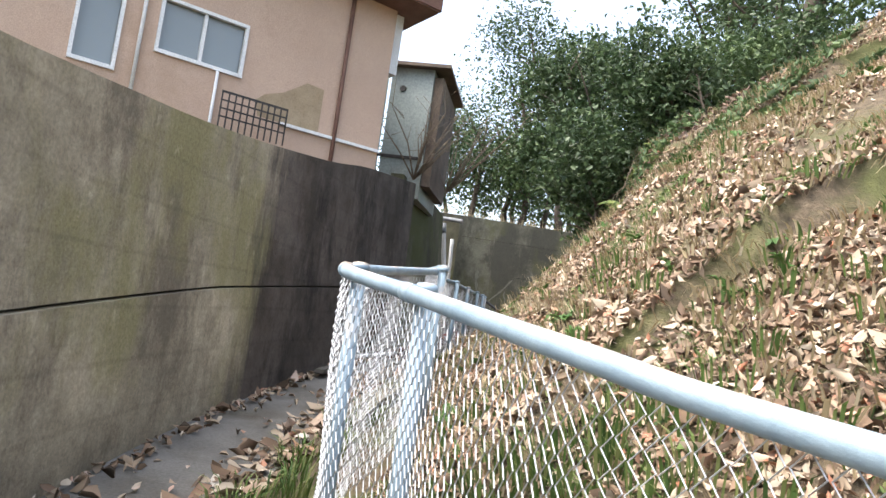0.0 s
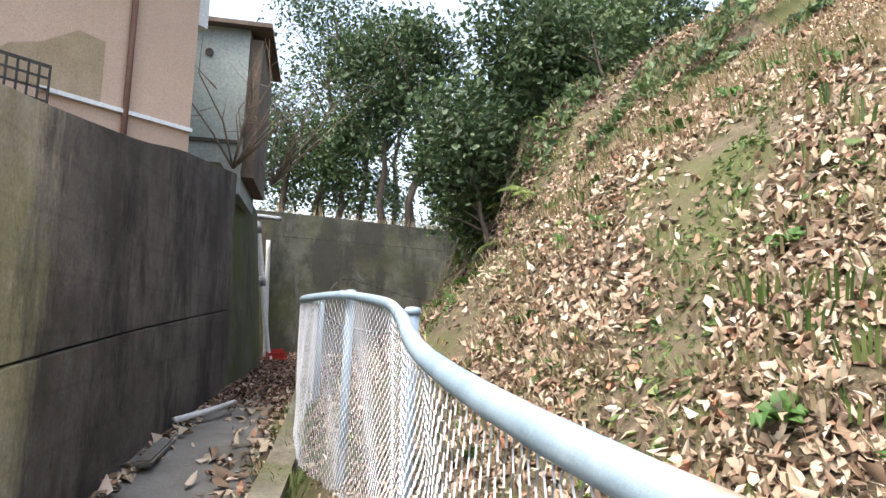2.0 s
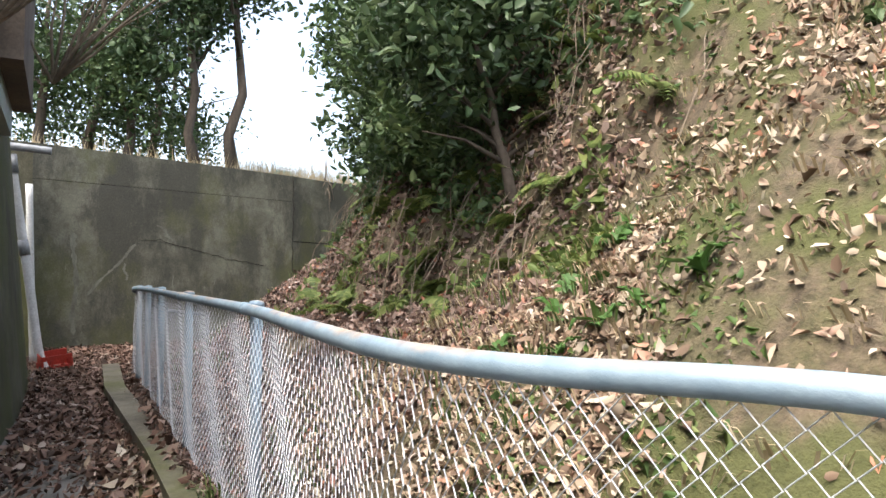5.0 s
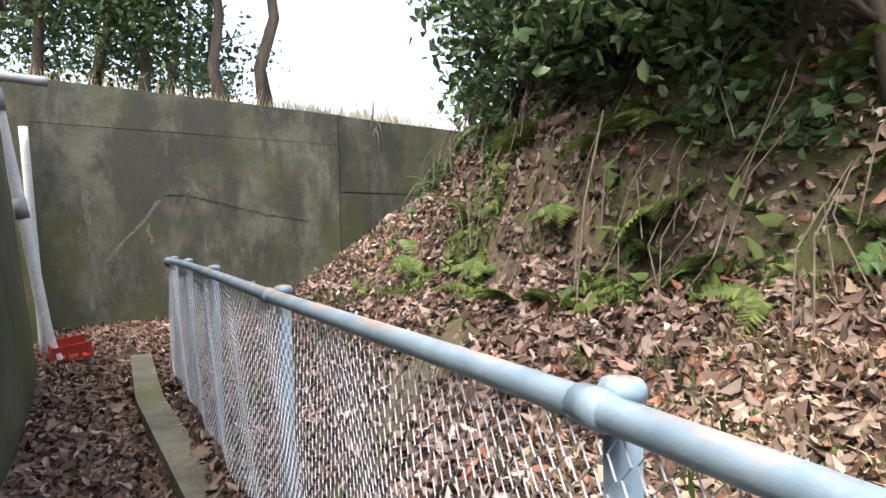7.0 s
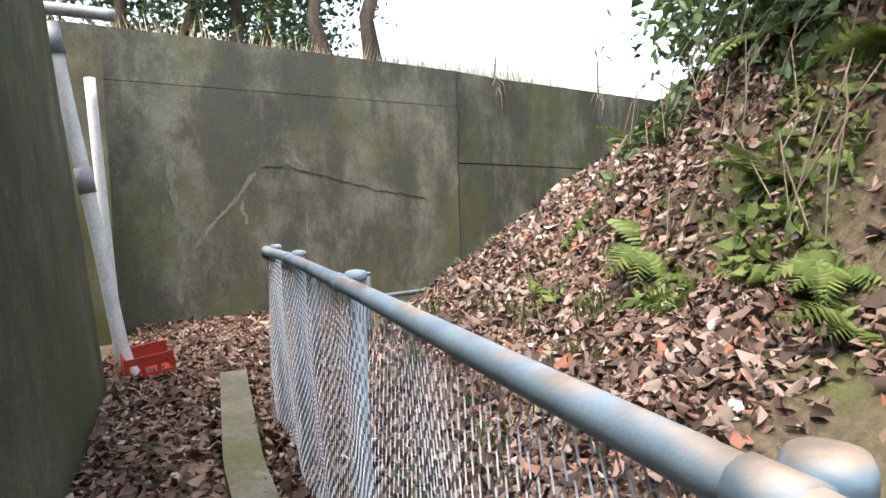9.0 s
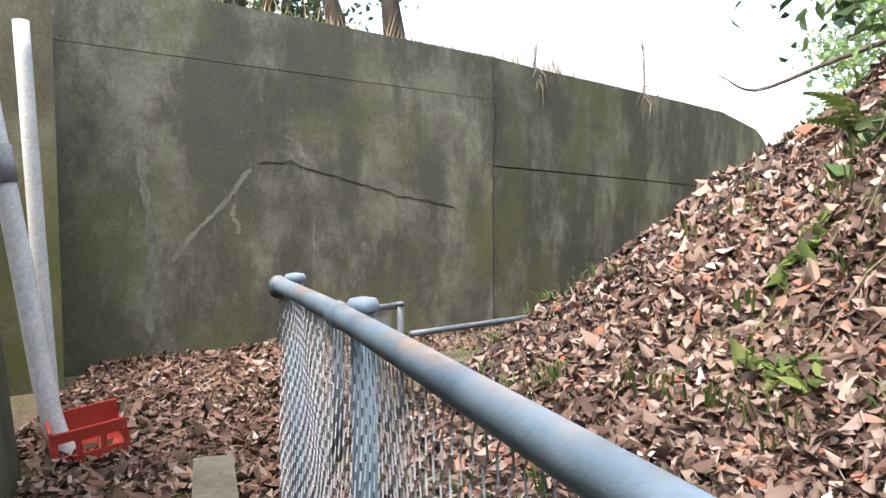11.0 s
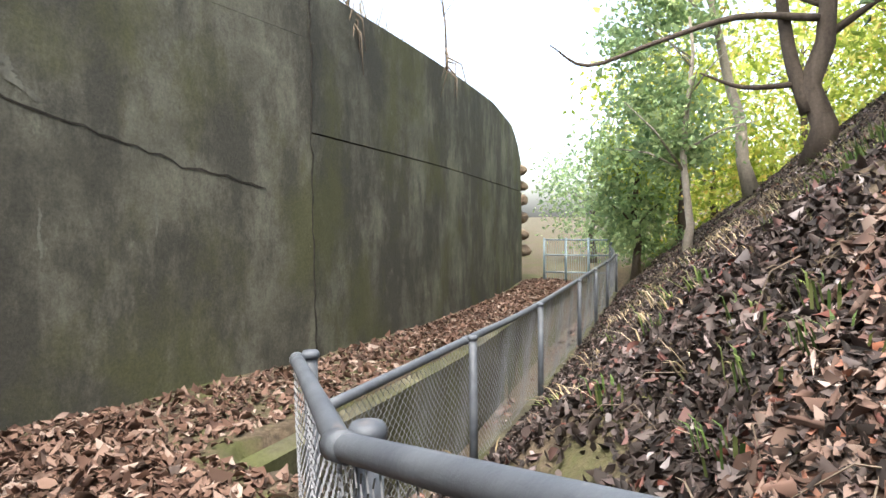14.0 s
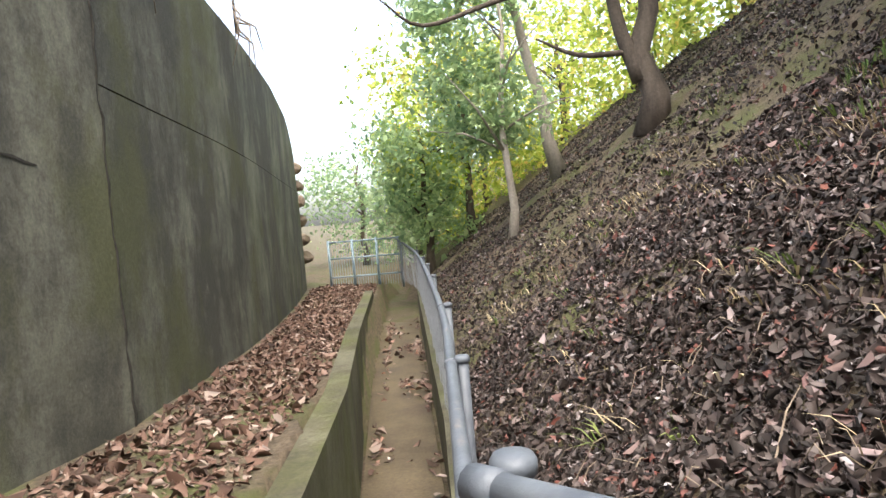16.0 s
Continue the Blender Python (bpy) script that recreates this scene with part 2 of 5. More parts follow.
FERNM = leafy("fern_fronds", [(0.0, (0.060, 0.093, 0.025)), (0.6, (0.119, 0.162, 0.038)), (1.0, (0.212, 0.238, 0.076))], 0.6, 0.3)

# ---- builders ----
def part(name, bm, material, parent=None, label="", smooth=False):
    me = bpy.data.meshes.new(name)
    bm.to_mesh(me)
    bm.free()
    return as_object(name, me, material, parent, label, smooth)


def as_object(name, me, material, parent=None, label="", smooth=False):
    me.materials.append(material)
    if smooth:
        me.shade_smooth()
    ob = new(name, me)
    if parent:
        ob.parent = parent
    if label:
        tagged(ob, label)
    return ob


def empty(name, label, category, group="", kind="", at=(0, 0, 0)):
    ob = new(name)
    ob.location = at
    return tagged(ob, label, category, group, kind)


def box(bm, centre, size, rz=0.0, bevel=0.0, tilt=None):
    m = Matrix.Translation(centre) @ Euler((tilt or 0, 0, rz)).to_matrix().to_4x4() @ Matrix.Diagonal((*size, 1))
    r = bmesh.ops.create_cube(bm, size=1, matrix=m)
    if bevel:
        edges = {e for v in r["verts"] for e in v.link_edges}
        bmesh.ops.bevel(bm, geom=list(edges), offset=bevel, segments=2, affect="EDGES")


def tube(bm, pts, radii, sides=10, caps=True):
    """A tube through the points, with a radius at each."""
    pts = [Vector(p) for p in pts]
    rings = []
    side = None
    for i, p in enumerate(pts):
        d = (pts[min(i + 1, len(pts) - 1)] - pts[max(i - 1, 0)]).normalized()
        if side is None:
            side = d.orthogonal().normalized()
        side = (side - d * side.dot(d)).normalized()
        up = d.cross(side)
        r = radii[i] if isinstance(radii, (list, tuple)) else radii
        rings.append([bm.verts.new(p + r * (math.cos(a) * side + math.sin(a) * up)) for a in [2 * math.pi * k / sides for k in range(sides)]])
    for a, b in zip(rings, rings[1:]):
        for k in range(sides):
            bm.faces.new((a[k], a[(k + 1) % sides], b[(k + 1) % sides], b[k]))
    if caps:
        bm.faces.new(rings[0][::-1])
        bm.faces.new(rings[-1])


def along(poly, step):
    """Points every step metres along a polyline of tuples."""
    out = []
    for a, b in zip(poly, poly[1:]):
        a, b = Vector(a), Vector(b)
        n = max(1, round((b - a).length / step))
        out += [a.lerp(b, i / n) for i in range(n)]
    return out + [Vector(poly[-1])]


def smooth_line(poly, n=6):
    """Catmull-Rom through the points."""
    p = [Vector(q) for q in poly]
    p = [2 * p[0] - p[1]] + p + [2 * p[-1] - p[-2]]
    out = []
    for i in range(1, len(p) - 2):
        for k in range(n):
            t = k / n
            out.append(0.5 * ((2 * p[i]) + (p[i + 1] - p[i - 1]) * t + (2 * p[i - 1] - 5 * p[i] + 4 * p[i + 1] - p[i + 2]) * t * t + (3 * p[i] - p[i - 1] - 3 * p[i + 1] + p[i + 2]) * t ** 3))
    return out + [p[-2]]


def strip_wall(bm, line, z0, z1, thick, side=1, batter=0.0):
    """A wall along the line (its visible face), with its depth to one side; z0 and z1 are functions of the arc fraction."""
    n = len(line)
    cols = []
    for i, p in enumerate(line):
        d = (line[min(i + 1, n - 1)] - line[max(i - 1, 0)]).to_2d().normalized()
        nrm = Vector((-d.y, d.x)) * side
        f = i / (n - 1)
        lo, hi = z0(f), z1(f)
        q = p.to_2d()
        top = q + nrm * batter * (hi - lo)
        back = q + nrm * thick
        cols.append([bm.verts.new((*v, z)) for v, z in ((q, lo), (top, hi), (back, hi), (back, lo))])
    for a, b in zip(cols, cols[1:]):
        for k in range(4):
            bm.faces.new((a[k], a[(k + 1) % 4], b[(k + 1) % 4], b[k]))
    bm.faces.new(cols[0])
    bm.faces.new(cols[-1][::-1])
    bmesh.ops.recalc_face_normals(bm, faces=bm.faces)


def leaf_mesh(name, places, normals, sizes, rng, fold=0.25, slim=0.55):
    """Many small folded leaves: pointed ovals with a raised midrib."""
    n = len(places)
    nz = normals / np.linalg.norm(normals, axis=1, keepdims=True)
    rand = rng.normal(size=(n, 3))
    u = np.cross(nz, rand)
    u /= np.linalg.norm(u, axis=1, keepdims=True)
    v = np.cross(nz, u)
    s = sizes[:, None]
    f = fold * rng.uniform(-0.8, 1.0, (n, 1))
    g = f + fold * rng.normal(size=(n, 1)) * 0.4
    w = slim * rng.uniform(0.45, 1.3, (n, 1))
    skew = rng.uniform(-0.07, 0.07, (n, 4, 1))
    curl = rng.normal(size=(n, 1)) * fold
    lift, lift2 = nz * s * f, nz * s * g
    pts = np.stack([
        places - u * s * 0.5 + nz * s * curl * 0.5,
        places - u * s * (0.25 + skew[:, 0]) + v * s * w * 0.42 + lift,
        places + u * s * (0.16 + skew[:, 1]) + v * s * w * 0.4 + lift2,
        places + u * s * 0.5 + nz * s * curl,
        places + u * s * (0.16 + skew[:, 2]) - v * s * w * 0.4 + lift * 0.8,
        places - u * s * (0.22 + skew[:, 3]) - v * s * w * 0.42 + lift2 * 0.8,
    ], 1).reshape(-1, 3)
    idx = np.arange(n)[:, None] * 6
    faces = np.concatenate([idx + [0, 3, 2], idx + [0, 2, 1], idx + [0, 5, 4], idx + [0, 4, 3]], 1).reshape(-1, 3)
    me = bpy.data.meshes.new(name)
    me.vertices.add(len(pts))
    me.vertices.foreach_set("co", pts.ravel())
    me.loops.add(faces.size)
    me.loops.foreach_set("vertex_index", faces.ravel().astype(np.int32))
    me.polygons.add(len(faces))
    me.polygons.foreach_set("loop_start", np.arange(0, faces.size, 3, dtype=np.int32))
    me.update()
    return me


def clump_points(rng, centre, radii, n, clusters=40, spread=0.2):
    """Leaf places gathered in small clusters inside an uneven ellipsoid shell."""
    d = rng.normal(size=(clusters, 3))
    d /= np.linalg.norm(d, axis=1, keepdims=True)
    c = d * (rng.uniform(0.25, 1.0, (clusters, 1)) ** 0.6) * rng.uniform(0.75, 1.15, (clusters, 1)) * np.array(radii)
    pick = rng.integers(0, clusters, n)
    r = np.array(radii)
    return np.array(centre) + c[pick] + rng.normal(size=(n, 3)) * spread * r.mean()


def grow(bm, rng, base, top, r0, r1, limbs, crown_pts=None, sides=8):
    """A tapered, slightly crooked trunk with limbs; returns limb tips."""
    base, top = Vector(base), Vector(top)
    pts, rad = [], []
    n = 7
    for i in range(n + 1):
        t = i / n
        j = Vector((rng.normal(), rng.normal(), 0)) * (0.015 * (top - base).length) * (0 if i in (0,) else 1)
        pts.append(base.lerp(top, t) + j)
        rad.append((r0 * (1.35 if i == 0 else 1)) * (1 - t) + r1 * t)
    tube(bm, pts, rad, sides)
    tips = []
    for _ in range(limbs):
        t = rng.uniform(0.35, 0.95)
        k = min(int(t * n), n - 1)
        s = pts[k].lerp(pts[k + 1], t * n - k)
        a = rng.uniform(0, 2 * math.pi)
        length = (top - base).length * rng.uniform(0.18, 0.42)
        e = s + Vector((math.cos(a), math.sin(a), rng.uniform(0.25, 0.9))) * length
        mid = s.lerp(e, 0.5) + Vector((0, 0, 0.08 * length))
        r = (r0 * (1 - t) + r1 * t) * 0.5
        tube(bm, [s, mid, e], [r, r * 0.6, r * 0.2], 5)
        tips.append(e)
    return tips


def tree(name, label, base, top, r0, crowns, leaf, leaf_size, seed, bark=None, limbs=9, group=""):
    """crowns: (centre, radii, leaves)."""
    rng = np.random.default_rng(seed)
    t = empty(name, label, "tree", group, at=base)
    inv = Matrix.Translation(-Vector(base))
    bm = bmesh.new()
    grow(bm, rng, base, top, r0, r0 * 0.3, limbs)
    bmesh.ops.transform(bm, matrix=inv, verts=bm.verts)
    part("trunk", bm, bark or BARK, t, smooth=True)
    pts, sz = [], []
    for c, rd, k in crowns:
        p = clump_points(rng, c, rd, k, max(12, k // 70))
        pts.append(p)
    if pts:
        pts = np.concatenate(pts)
        nrm = rng.normal(size=pts.shape) + [0, 0, 0.6]
        me = leaf_mesh("crown", pts - np.array(base), nrm, leaf_size * rng.uniform(0.6, 1.3, len(pts)), rng)
        as_object("crown", me, leaf, t)
    return t


# ---- ground ----
FOOT = np.array([(5.2, -5.5), (2.6, -0.95), (1.01, 0.8), (0.74, 3.05), (0.11, 5.3), (-0.05, 6.9), (-0.25, 8.58), (-0.6, 12.1), (-0.3, 13.6), (0.4, 14.9), (1.94, 15.69), (3.63, 16.56), (11.2, 20.8), (24.0, 28.0)])
FOOT_B = np.array([-0.56, -0.36, -0.28, -0.15, 0.02, 0.15, 0.15, 0.1, 0.0, -0.3, -0.5, -0.5, -0.5, -0.5])
FOOT_K = np.array([0.8, 0.9, 0.95, 1.32, 1.1, 0.72, 0.55, 0.5, 0.74, 0.85, 0.92, 0.92, 0.8, 0.6])
BANK = np.array([0, 0, 0, 0, 0.2, 1.0, 1.0, 0.2, 0, 0, 0, 0, 0, 0])


def foot_distance(xy):
    """Signed distance from the foot of the slope (right of it positive) and the place along it."""
    best = np.full(len(xy), 1e9)
    sign, where = np.zeros(len(xy)), np.zeros(len(xy))
    for i in range(len(FOOT) - 1):
        a, b = FOOT[i], FOOT[i + 1]
        ab = b - a
        t = np.clip(((xy - a) @ ab) / (ab @ ab), 0, 1)
        off = xy - (a + t[:, None] * ab)
        d = np.hypot(off[:, 0], off[:, 1])
        cr = ab[0] * off[:, 1] - ab[1] * off[:, 0]
        m = d < best - 1e-6
        best[m], sign[m], where[m] = d[m], np.where(cr[m] < 0, 1, -1), (i + t)[m]
    return best * sign, where


def wobble(xy, f, seed):
    return np.sin(xy[:, 0] * f + seed) * np.cos(xy[:, 1] * f * 1.13 + 2.1 * seed) + 0.5 * np.sin(xy[:, 0] * f * 2.3 - xy[:, 1] * f * 1.9 + seed)


def floor_z(xy):
    x, y = xy[:, 0], xy[:, 1]
    return np.interp(y, [-6, 0, 4, 6, 13], [-0.53, -0.35, -0.18, -0.06, 0.02]) - 0.055 * np.clip(x - 0.5, 0, 9) * (y > 13)


def height(xy):
    xy = np.asarray(xy, float)
    d, s = foot_distance(xy)
    k = np.interp(s, range(len(FOOT)), FOOT_K)
    b = np.interp(s, range(len(FOOT)), FOOT_B)
    w = np.interp(s, range(len(FOOT)), BANK)
    dd = np.clip(d, 0, None)
    z = b + k * np.minimum(dd, 1.6) + (0.3 * k + np.interp(s, [0, 3, 4.5, 6], [0.2, 0.24, 0.48, 0.55])) * np.clip(dd - 1.6, 0, 3.4) + 0.22 * np.clip(dd - 5.0, 0, 6)
    z += w * 2.3 * np.clip(dd - 1.7, 0, 0.6)
    z += (0.05 * wobble(xy, 1.7, 0.4) + 0.025 * wobble(xy, 5.1, 1.2)) * np.clip(dd, 0, 1)
    z += w * (0.09 * wobble(xy, 6.3, 0.7) + 0.05 * wobble(xy, 13.0, 2.3)) * np.clip(dd - 1.4, 0, 0.5) * 2
    f = floor_z(xy) + 0.008 * wobble(xy, 3.0, 0.2)
    mix_in = np.clip((d + 0.25) / 0.25, 0, 1)
    out = f * (1 - mix_in) + z * mix_in
    # the open channel beside the fence
    run = (s > 9.25) & (s < 12.6) & (d < 0.06) & (d > -0.83)
    out[run] = -1.05 + 0.02 * wobble(xy[run], 3.0, 0.8)
    return out


def grid_ground():
    xs = np.unique(np.concatenate([np.arange(-60, -4, 8.0), np.arange(-4, 14, 0.12), np.arange(14, 26, 0.8), np.arange(30, 200, 20.0), [1500.0]]))
    ys = np.unique(np.concatenate([[-900.0], np.arange(-120, -8, 16.0), np.arange(-8, 24, 0.12), np.arange(24, 34, 0.8), np.arange(40, 240, 20.0), [1500.0]]))
    xs = np.concatenate([[-900.0], xs])
    gx, gy = np.meshgrid(xs, ys)
    xy = np.stack([gx.ravel(), gy.ravel()], 1)
    z = height(np.clip(xy, [-8, -9], [30, 34]))
    v = np.column_stack([xy, z])
    nx, ny = len(xs), len(ys)
    i = (np.arange(ny - 1)[:, None] * nx + np.arange(nx - 1)).ravel()
    quads = np.stack([i, i + 1, i + nx + 1, i + nx], 1)
    me = bpy.data.meshes.new("ground")
    me.vertices.add(len(v))
    me.vertices.foreach_set("co", v.ravel())
    me.loops.add(quads.size)
    me.loops.foreach_set("vertex_index", quads.ravel().astype(np.int32))
    me.polygons.add(len(quads))
    me.polygons.foreach_set("loop_start", np.arange(0, quads.size, 4, dtype=np.int32))
    me.update()
    me.shade_smooth()
    tagged(as_object("ground", me, SOIL), "brown leafy soil of the path and the steep hillside", "ground", kind="structure")


grid_ground()

# ---- walls ----
LEFT = smooth_line([(1.3, -4.5, 0), (0.35, -1.6, 0), (-0.1, 0, 0), (-0.5, 1.4, 0), (-0.85, 3, 0), (-1.1, 5, 0), (-1.27, 7, 0), (-1.4, 9.1, 0)], 5)
LEFT_END = smooth_line([(-1.4, 9.1, 0), (-1.52, 11, 0), (-1.7, 12.6, 0), (-1.87, 13.75, 0)], 5)


def y_top(y):
    return float(np.interp(y, [-5, 0.4, 1.4, 2.1, 3.5, 5.2, 6.4, 9.1, 14], [1.2, 1.575, 1.706, 1.79, 1.98, 2.235, 2.47, 2.827, 3.0]))


def y_ledge(y):
    return float(np.interp(y, [-5, 0.6, 3, 5.5, 9.2, 14], [0.25, 0.56, 0.75, 0.88, 1.06, 1.2]))


def wall_between(name, label, line, i0, i1, mat):
    w = empty(name, label, "retaining wall", kind="structure")
    seg = line[i0:i1 + 1]
    ys = [p.y for p in seg]
    at = lambda f: ys[min(len(ys) - 1, round(f * (len(ys) - 1)))]
    bm = bmesh.new()
    strip_wall(bm, seg, lambda f: -0.9, lambda f: y_ledge(at(f)) - 0.012, 0.4, 1)
    part("lower_course", bm, mat, w)
    bm = bmesh.new()
    n = [p + Vector((-0.022, -0.004, 0)) for p in seg]
    strip_wall(bm, n, lambda f: y_ledge(at(f)) + 0.006, lambda f: y_top(at(f)), 0.36, 1, 0.01)
    part("upper_course", bm, mat, w)
    bm = bmesh.new()
    n = [p + Vector((-0.05, 0, 0)) for p in seg]
    strip_wall(bm, n, lambda f: y_ledge(at(f)) - 0.012, lambda f: y_ledge(at(f)) + 0.006, 0.3, 1)
    part("joint", bm, CRACK, w, "dark open joint between the courses")
    return w


cut = next(i for i, p in enumerate(LEFT) if p.y > 4.1)
wall_between("wall_west", "mossy yellow-grey concrete retaining wall below the house", LEFT, 0, cut, CONC_L)
wall_between("wall_west_stained", "dark water-stained concrete retaining wall beside the path", LEFT, cut, len(LEFT) - 1, CONC_L)
bm = bmesh.new()
strip_wall(bm, LEFT_END, lambda f: -0.3, lambda f: 2.97, 0.5, 1, 0.085)
tagged(part("wall_west_end", bm, CONC_M), "green mossy wet end of the retaining wall", "retaining wall", kind="structure")
bm = bmesh.new()
strip_wall(bm, [Vector((-2.3, 13.755, 0)), Vector((-4.5, 14.0, 0))], lambda f: -0.4, lambda f: 2.9, 0.4, 1)
tagged(part("wall_corner", bm, CONC_M), "short return of the mossy retaining wall", "retaining wall", kind="structure")

# Old wall across the end of the path, turning along the leaf track
def w_top(x):
    return float(np.interp(x, [-5, -1, 3, 5.6, 9, 11.2, 12.0, 12.4], [3.42, 3.42, 3.38, 3.45, 3.58, 3.42, 3.0, 2.6]))


WALL_L = along([(-4.6, 15.23, 0), (-2.2, 16.2, 0), (2.2, 17.98, 0)], 0.5)
WALL_R = smooth_line([(2.21, 17.985, 0), (5.6, 20.0, 0), (9.0, 22.25, 0), (12.3, 24.45, 0)], 8)
old = empty("wall_north", "tall weathered concrete retaining wall with run-down stains", "retaining wall", kind="structure")


def course(name, line, lo, hi, inset, mat=None):
    bm = bmesh.new()
    xs = [p.x for p in line]
    at = lambda f: xs[min(len(xs) - 1, round(f * (len(xs) - 1)))]
    moved = [p + Vector((-0.4, 0.9, 0)) * inset for p in line]
    strip_wall(bm, moved, lambda f: lo(at(f)), lambda f: hi(at(f)), 0.45, 1)
    part(name, bm, mat or CONC_W, old)


course("lower_panel", WALL_L, lambda x: -0.9, lambda x: 2.84, 0.0)
course("top_course", WALL_L, lambda x: 2.852, w_top, 0.02)
course("lower_panel", WALL_R, lambda x: -1.2, lambda x: 1.99 - 0.012 * (x - 2.2), 0.0)
course("upper_panel", WALL_R, lambda x: 2.012 - 0.012 * (x - 2.2), w_top, 0.018)
course("joint", WALL_R, lambda x: 1.985 - 0.012 * (x - 2.2), lambda x: 2.018 - 0.012 * (x - 2.2), 0.045, CRACK)
course("joint", WALL_L, lambda x: 2.83, lambda x: 2.86, 0.035, CRACK)


def crack(points, width, seed):
    """A jagged open crack on the face of the old wall."""
    rng = np.random.default_rng(seed)
    bm = bmesh.new()
    pts = along(points, 0.09)
    rows = []
    for i, p in enumerate(pts):
        w = width * rng.uniform(0.4, 1.2) * (0.3 if i in (0, len(pts) - 1) else 1)
        q = p + Vector((0.0, 0.0, rng.normal() * 0.012))
        out = Vector((0.37, -0.93, 0)) * 0.006
        rows.append((bm.verts.new(q + out + Vector((0, 0, w))), bm.verts.new(q + out - Vector((0, 0, w))), bm.verts.new(q - out * 3)))
    for a, b in zip(rows, rows[1:]):
        bm.faces.new((a[0], a[1], b[1], b[0]))
        bm.faces.new((a[1], a[2], b[2], b[1]))
        bm.faces.new((a[2], a[0], b[0], b[2]))
    part("crack", bm, CRACK, old)


crack([(-0.7, 16.807, 1.93), (-0.3, 16.969, 1.9), (0.3, 17.212, 1.74), (0.9, 17.455, 1.6), (1.62, 17.746, 1.47)], 0.008, 3)
LIME = surface("lime_streak", (0.1, 0.098, 0.075), (0.2, 0.195, 0.155), 6, 0.95, 40, (1, 1, 0.4))


def lime(x, z0, z1, w, seed, slant=0.0):
    """A ragged pale run of lime down the old wall."""
    rng = np.random.default_rng(seed)
    bm = bmesh.new()
    n, rows = 26, []
    for k in range(n + 1):
        t = k / n
        xx = x + slant * t + 0.5 * w * math.sin(9 * t + seed) + rng.normal() * w * 0.12
        ww = w * rng.uniform(0.35, 1.0) * (0.2 if k in (0, n) else 1)
        line = [(-2.2, 16.2), (2.2, 17.98)] if x < 2.2 else [(2.21, 17.985), (5.6, 20.0)]
        yy = lambda q: float(np.interp(q, [line[0][0], line[1][0]], [line[0][1], line[1][1]])) - 0.004
        z = z1 + (z0 - z1) * t
        rows.append((bm.verts.new((xx - ww, yy(xx - ww), z)), bm.verts.new((xx + ww, yy(xx + ww), z))))
    for a, b in zip(rows, rows[1:]):
        bm.faces.new((a[0], a[1], b[1], b[0]))
    part("lime_run", bm, LIME, old, "pale lime run on the concrete")


for k, (x, z0, z1, w, sl) in enumerate([(-1.68, 0.3, 2.0, 0.05, 0.02), (-0.75, 0.95, 1.85, 0.035, -0.75), (-0.4, 1.9, 2.2, 0.05, 0.25), (-0.15, 1.0, 1.3, 0.012, 0.0), (-0.95, 1.2, 1.5, 0.03, 0.05), (0.6, 1.1, 1.4, 0.012, 0.0)]):
    lime(x, z0, z1, w, 60 + k, sl)
bm = bmesh.new()
jag = np.random.default_rng(5)
tube(bm, [(2.2 + jag.normal() * 0.01, 17.978 + jag.normal() * 0.002, z) for z in np.arange(-0.2, 3.4, 0.1)], 0.009, 5)
part("crack", bm, CRACK, old)
for k, (x, h) in enumerate([(12.35, 2.45), (12.5, 2.05), (12.42, 1.65), (12.55, 1.2), (12.45, 0.75), (12.6, 0.3)]):
    bm = bmesh.new()
    bmesh.ops.create_icosphere(bm, subdivisions=2, radius=0.19, matrix=Matrix.Translation((x, 24.55 + 0.12 * (k % 2), h)) @ Matrix.Diagonal((1.2, 1, 0.85, 1)))
    for v in bm.verts:
        v.co += noise.noise_vector(v.co * 4 + Vector((k, 0, 0))) * 0.06
    part("end_stone", bm, STONE, old, "rough stone at the broken wall end")
bm = bmesh.new()
strip_wall(bm, [Vector((-2.3, 15.95, 0)), Vector((-4.5, 15.1, 0))], lambda f: -0.4, lambda f: 3.2, 0.3, 1)
part("return_panel", bm, CONC_M, old)

# Filled ground behind the walls
def terrace(name, ring, z, mat, label):
    bm = bmesh.new()
    lo = [bm.verts.new((*p, z - 0.5)) for p in ring]
    hi = [bm.verts.new((*p, z)) for p in ring]
    bm.faces.new(hi)
    for i in range(len(ring)):
        j = (i + 1) % len(ring)
        bm.faces.new((lo[i], lo[j], hi[j], hi[i]))
    bmesh.ops.triangulate(bm, faces=bm.faces)
    bmesh.ops.recalc_face_normals(bm, faces=bm.faces)
    tagged(part(name, bm, mat), label, "ground", kind="structure")


back_l = [(p.x - 0.4, p.y + 0.45) for p in WALL_L]
back_r = [(p.x - 0.3, p.y + 0.45) for p in WALL_R]
terrace("terrace_north", back_l + back_r + [(60, 70), (-60, 70), (-60, 15.4)], 3.3, SOIL, "earth terrace behind the old wall")
terrace("terrace_west", [(p.x - 0.35, p.y) for p in LEFT[::4]] + [(p.x - 0.35, p.y) for p in LEFT_END[1::3]] + [(-2.4, 13.6), (-40, 13.6), (-40, -4.5)], 1.15, SOIL, "garden ground behind the retaining wall")

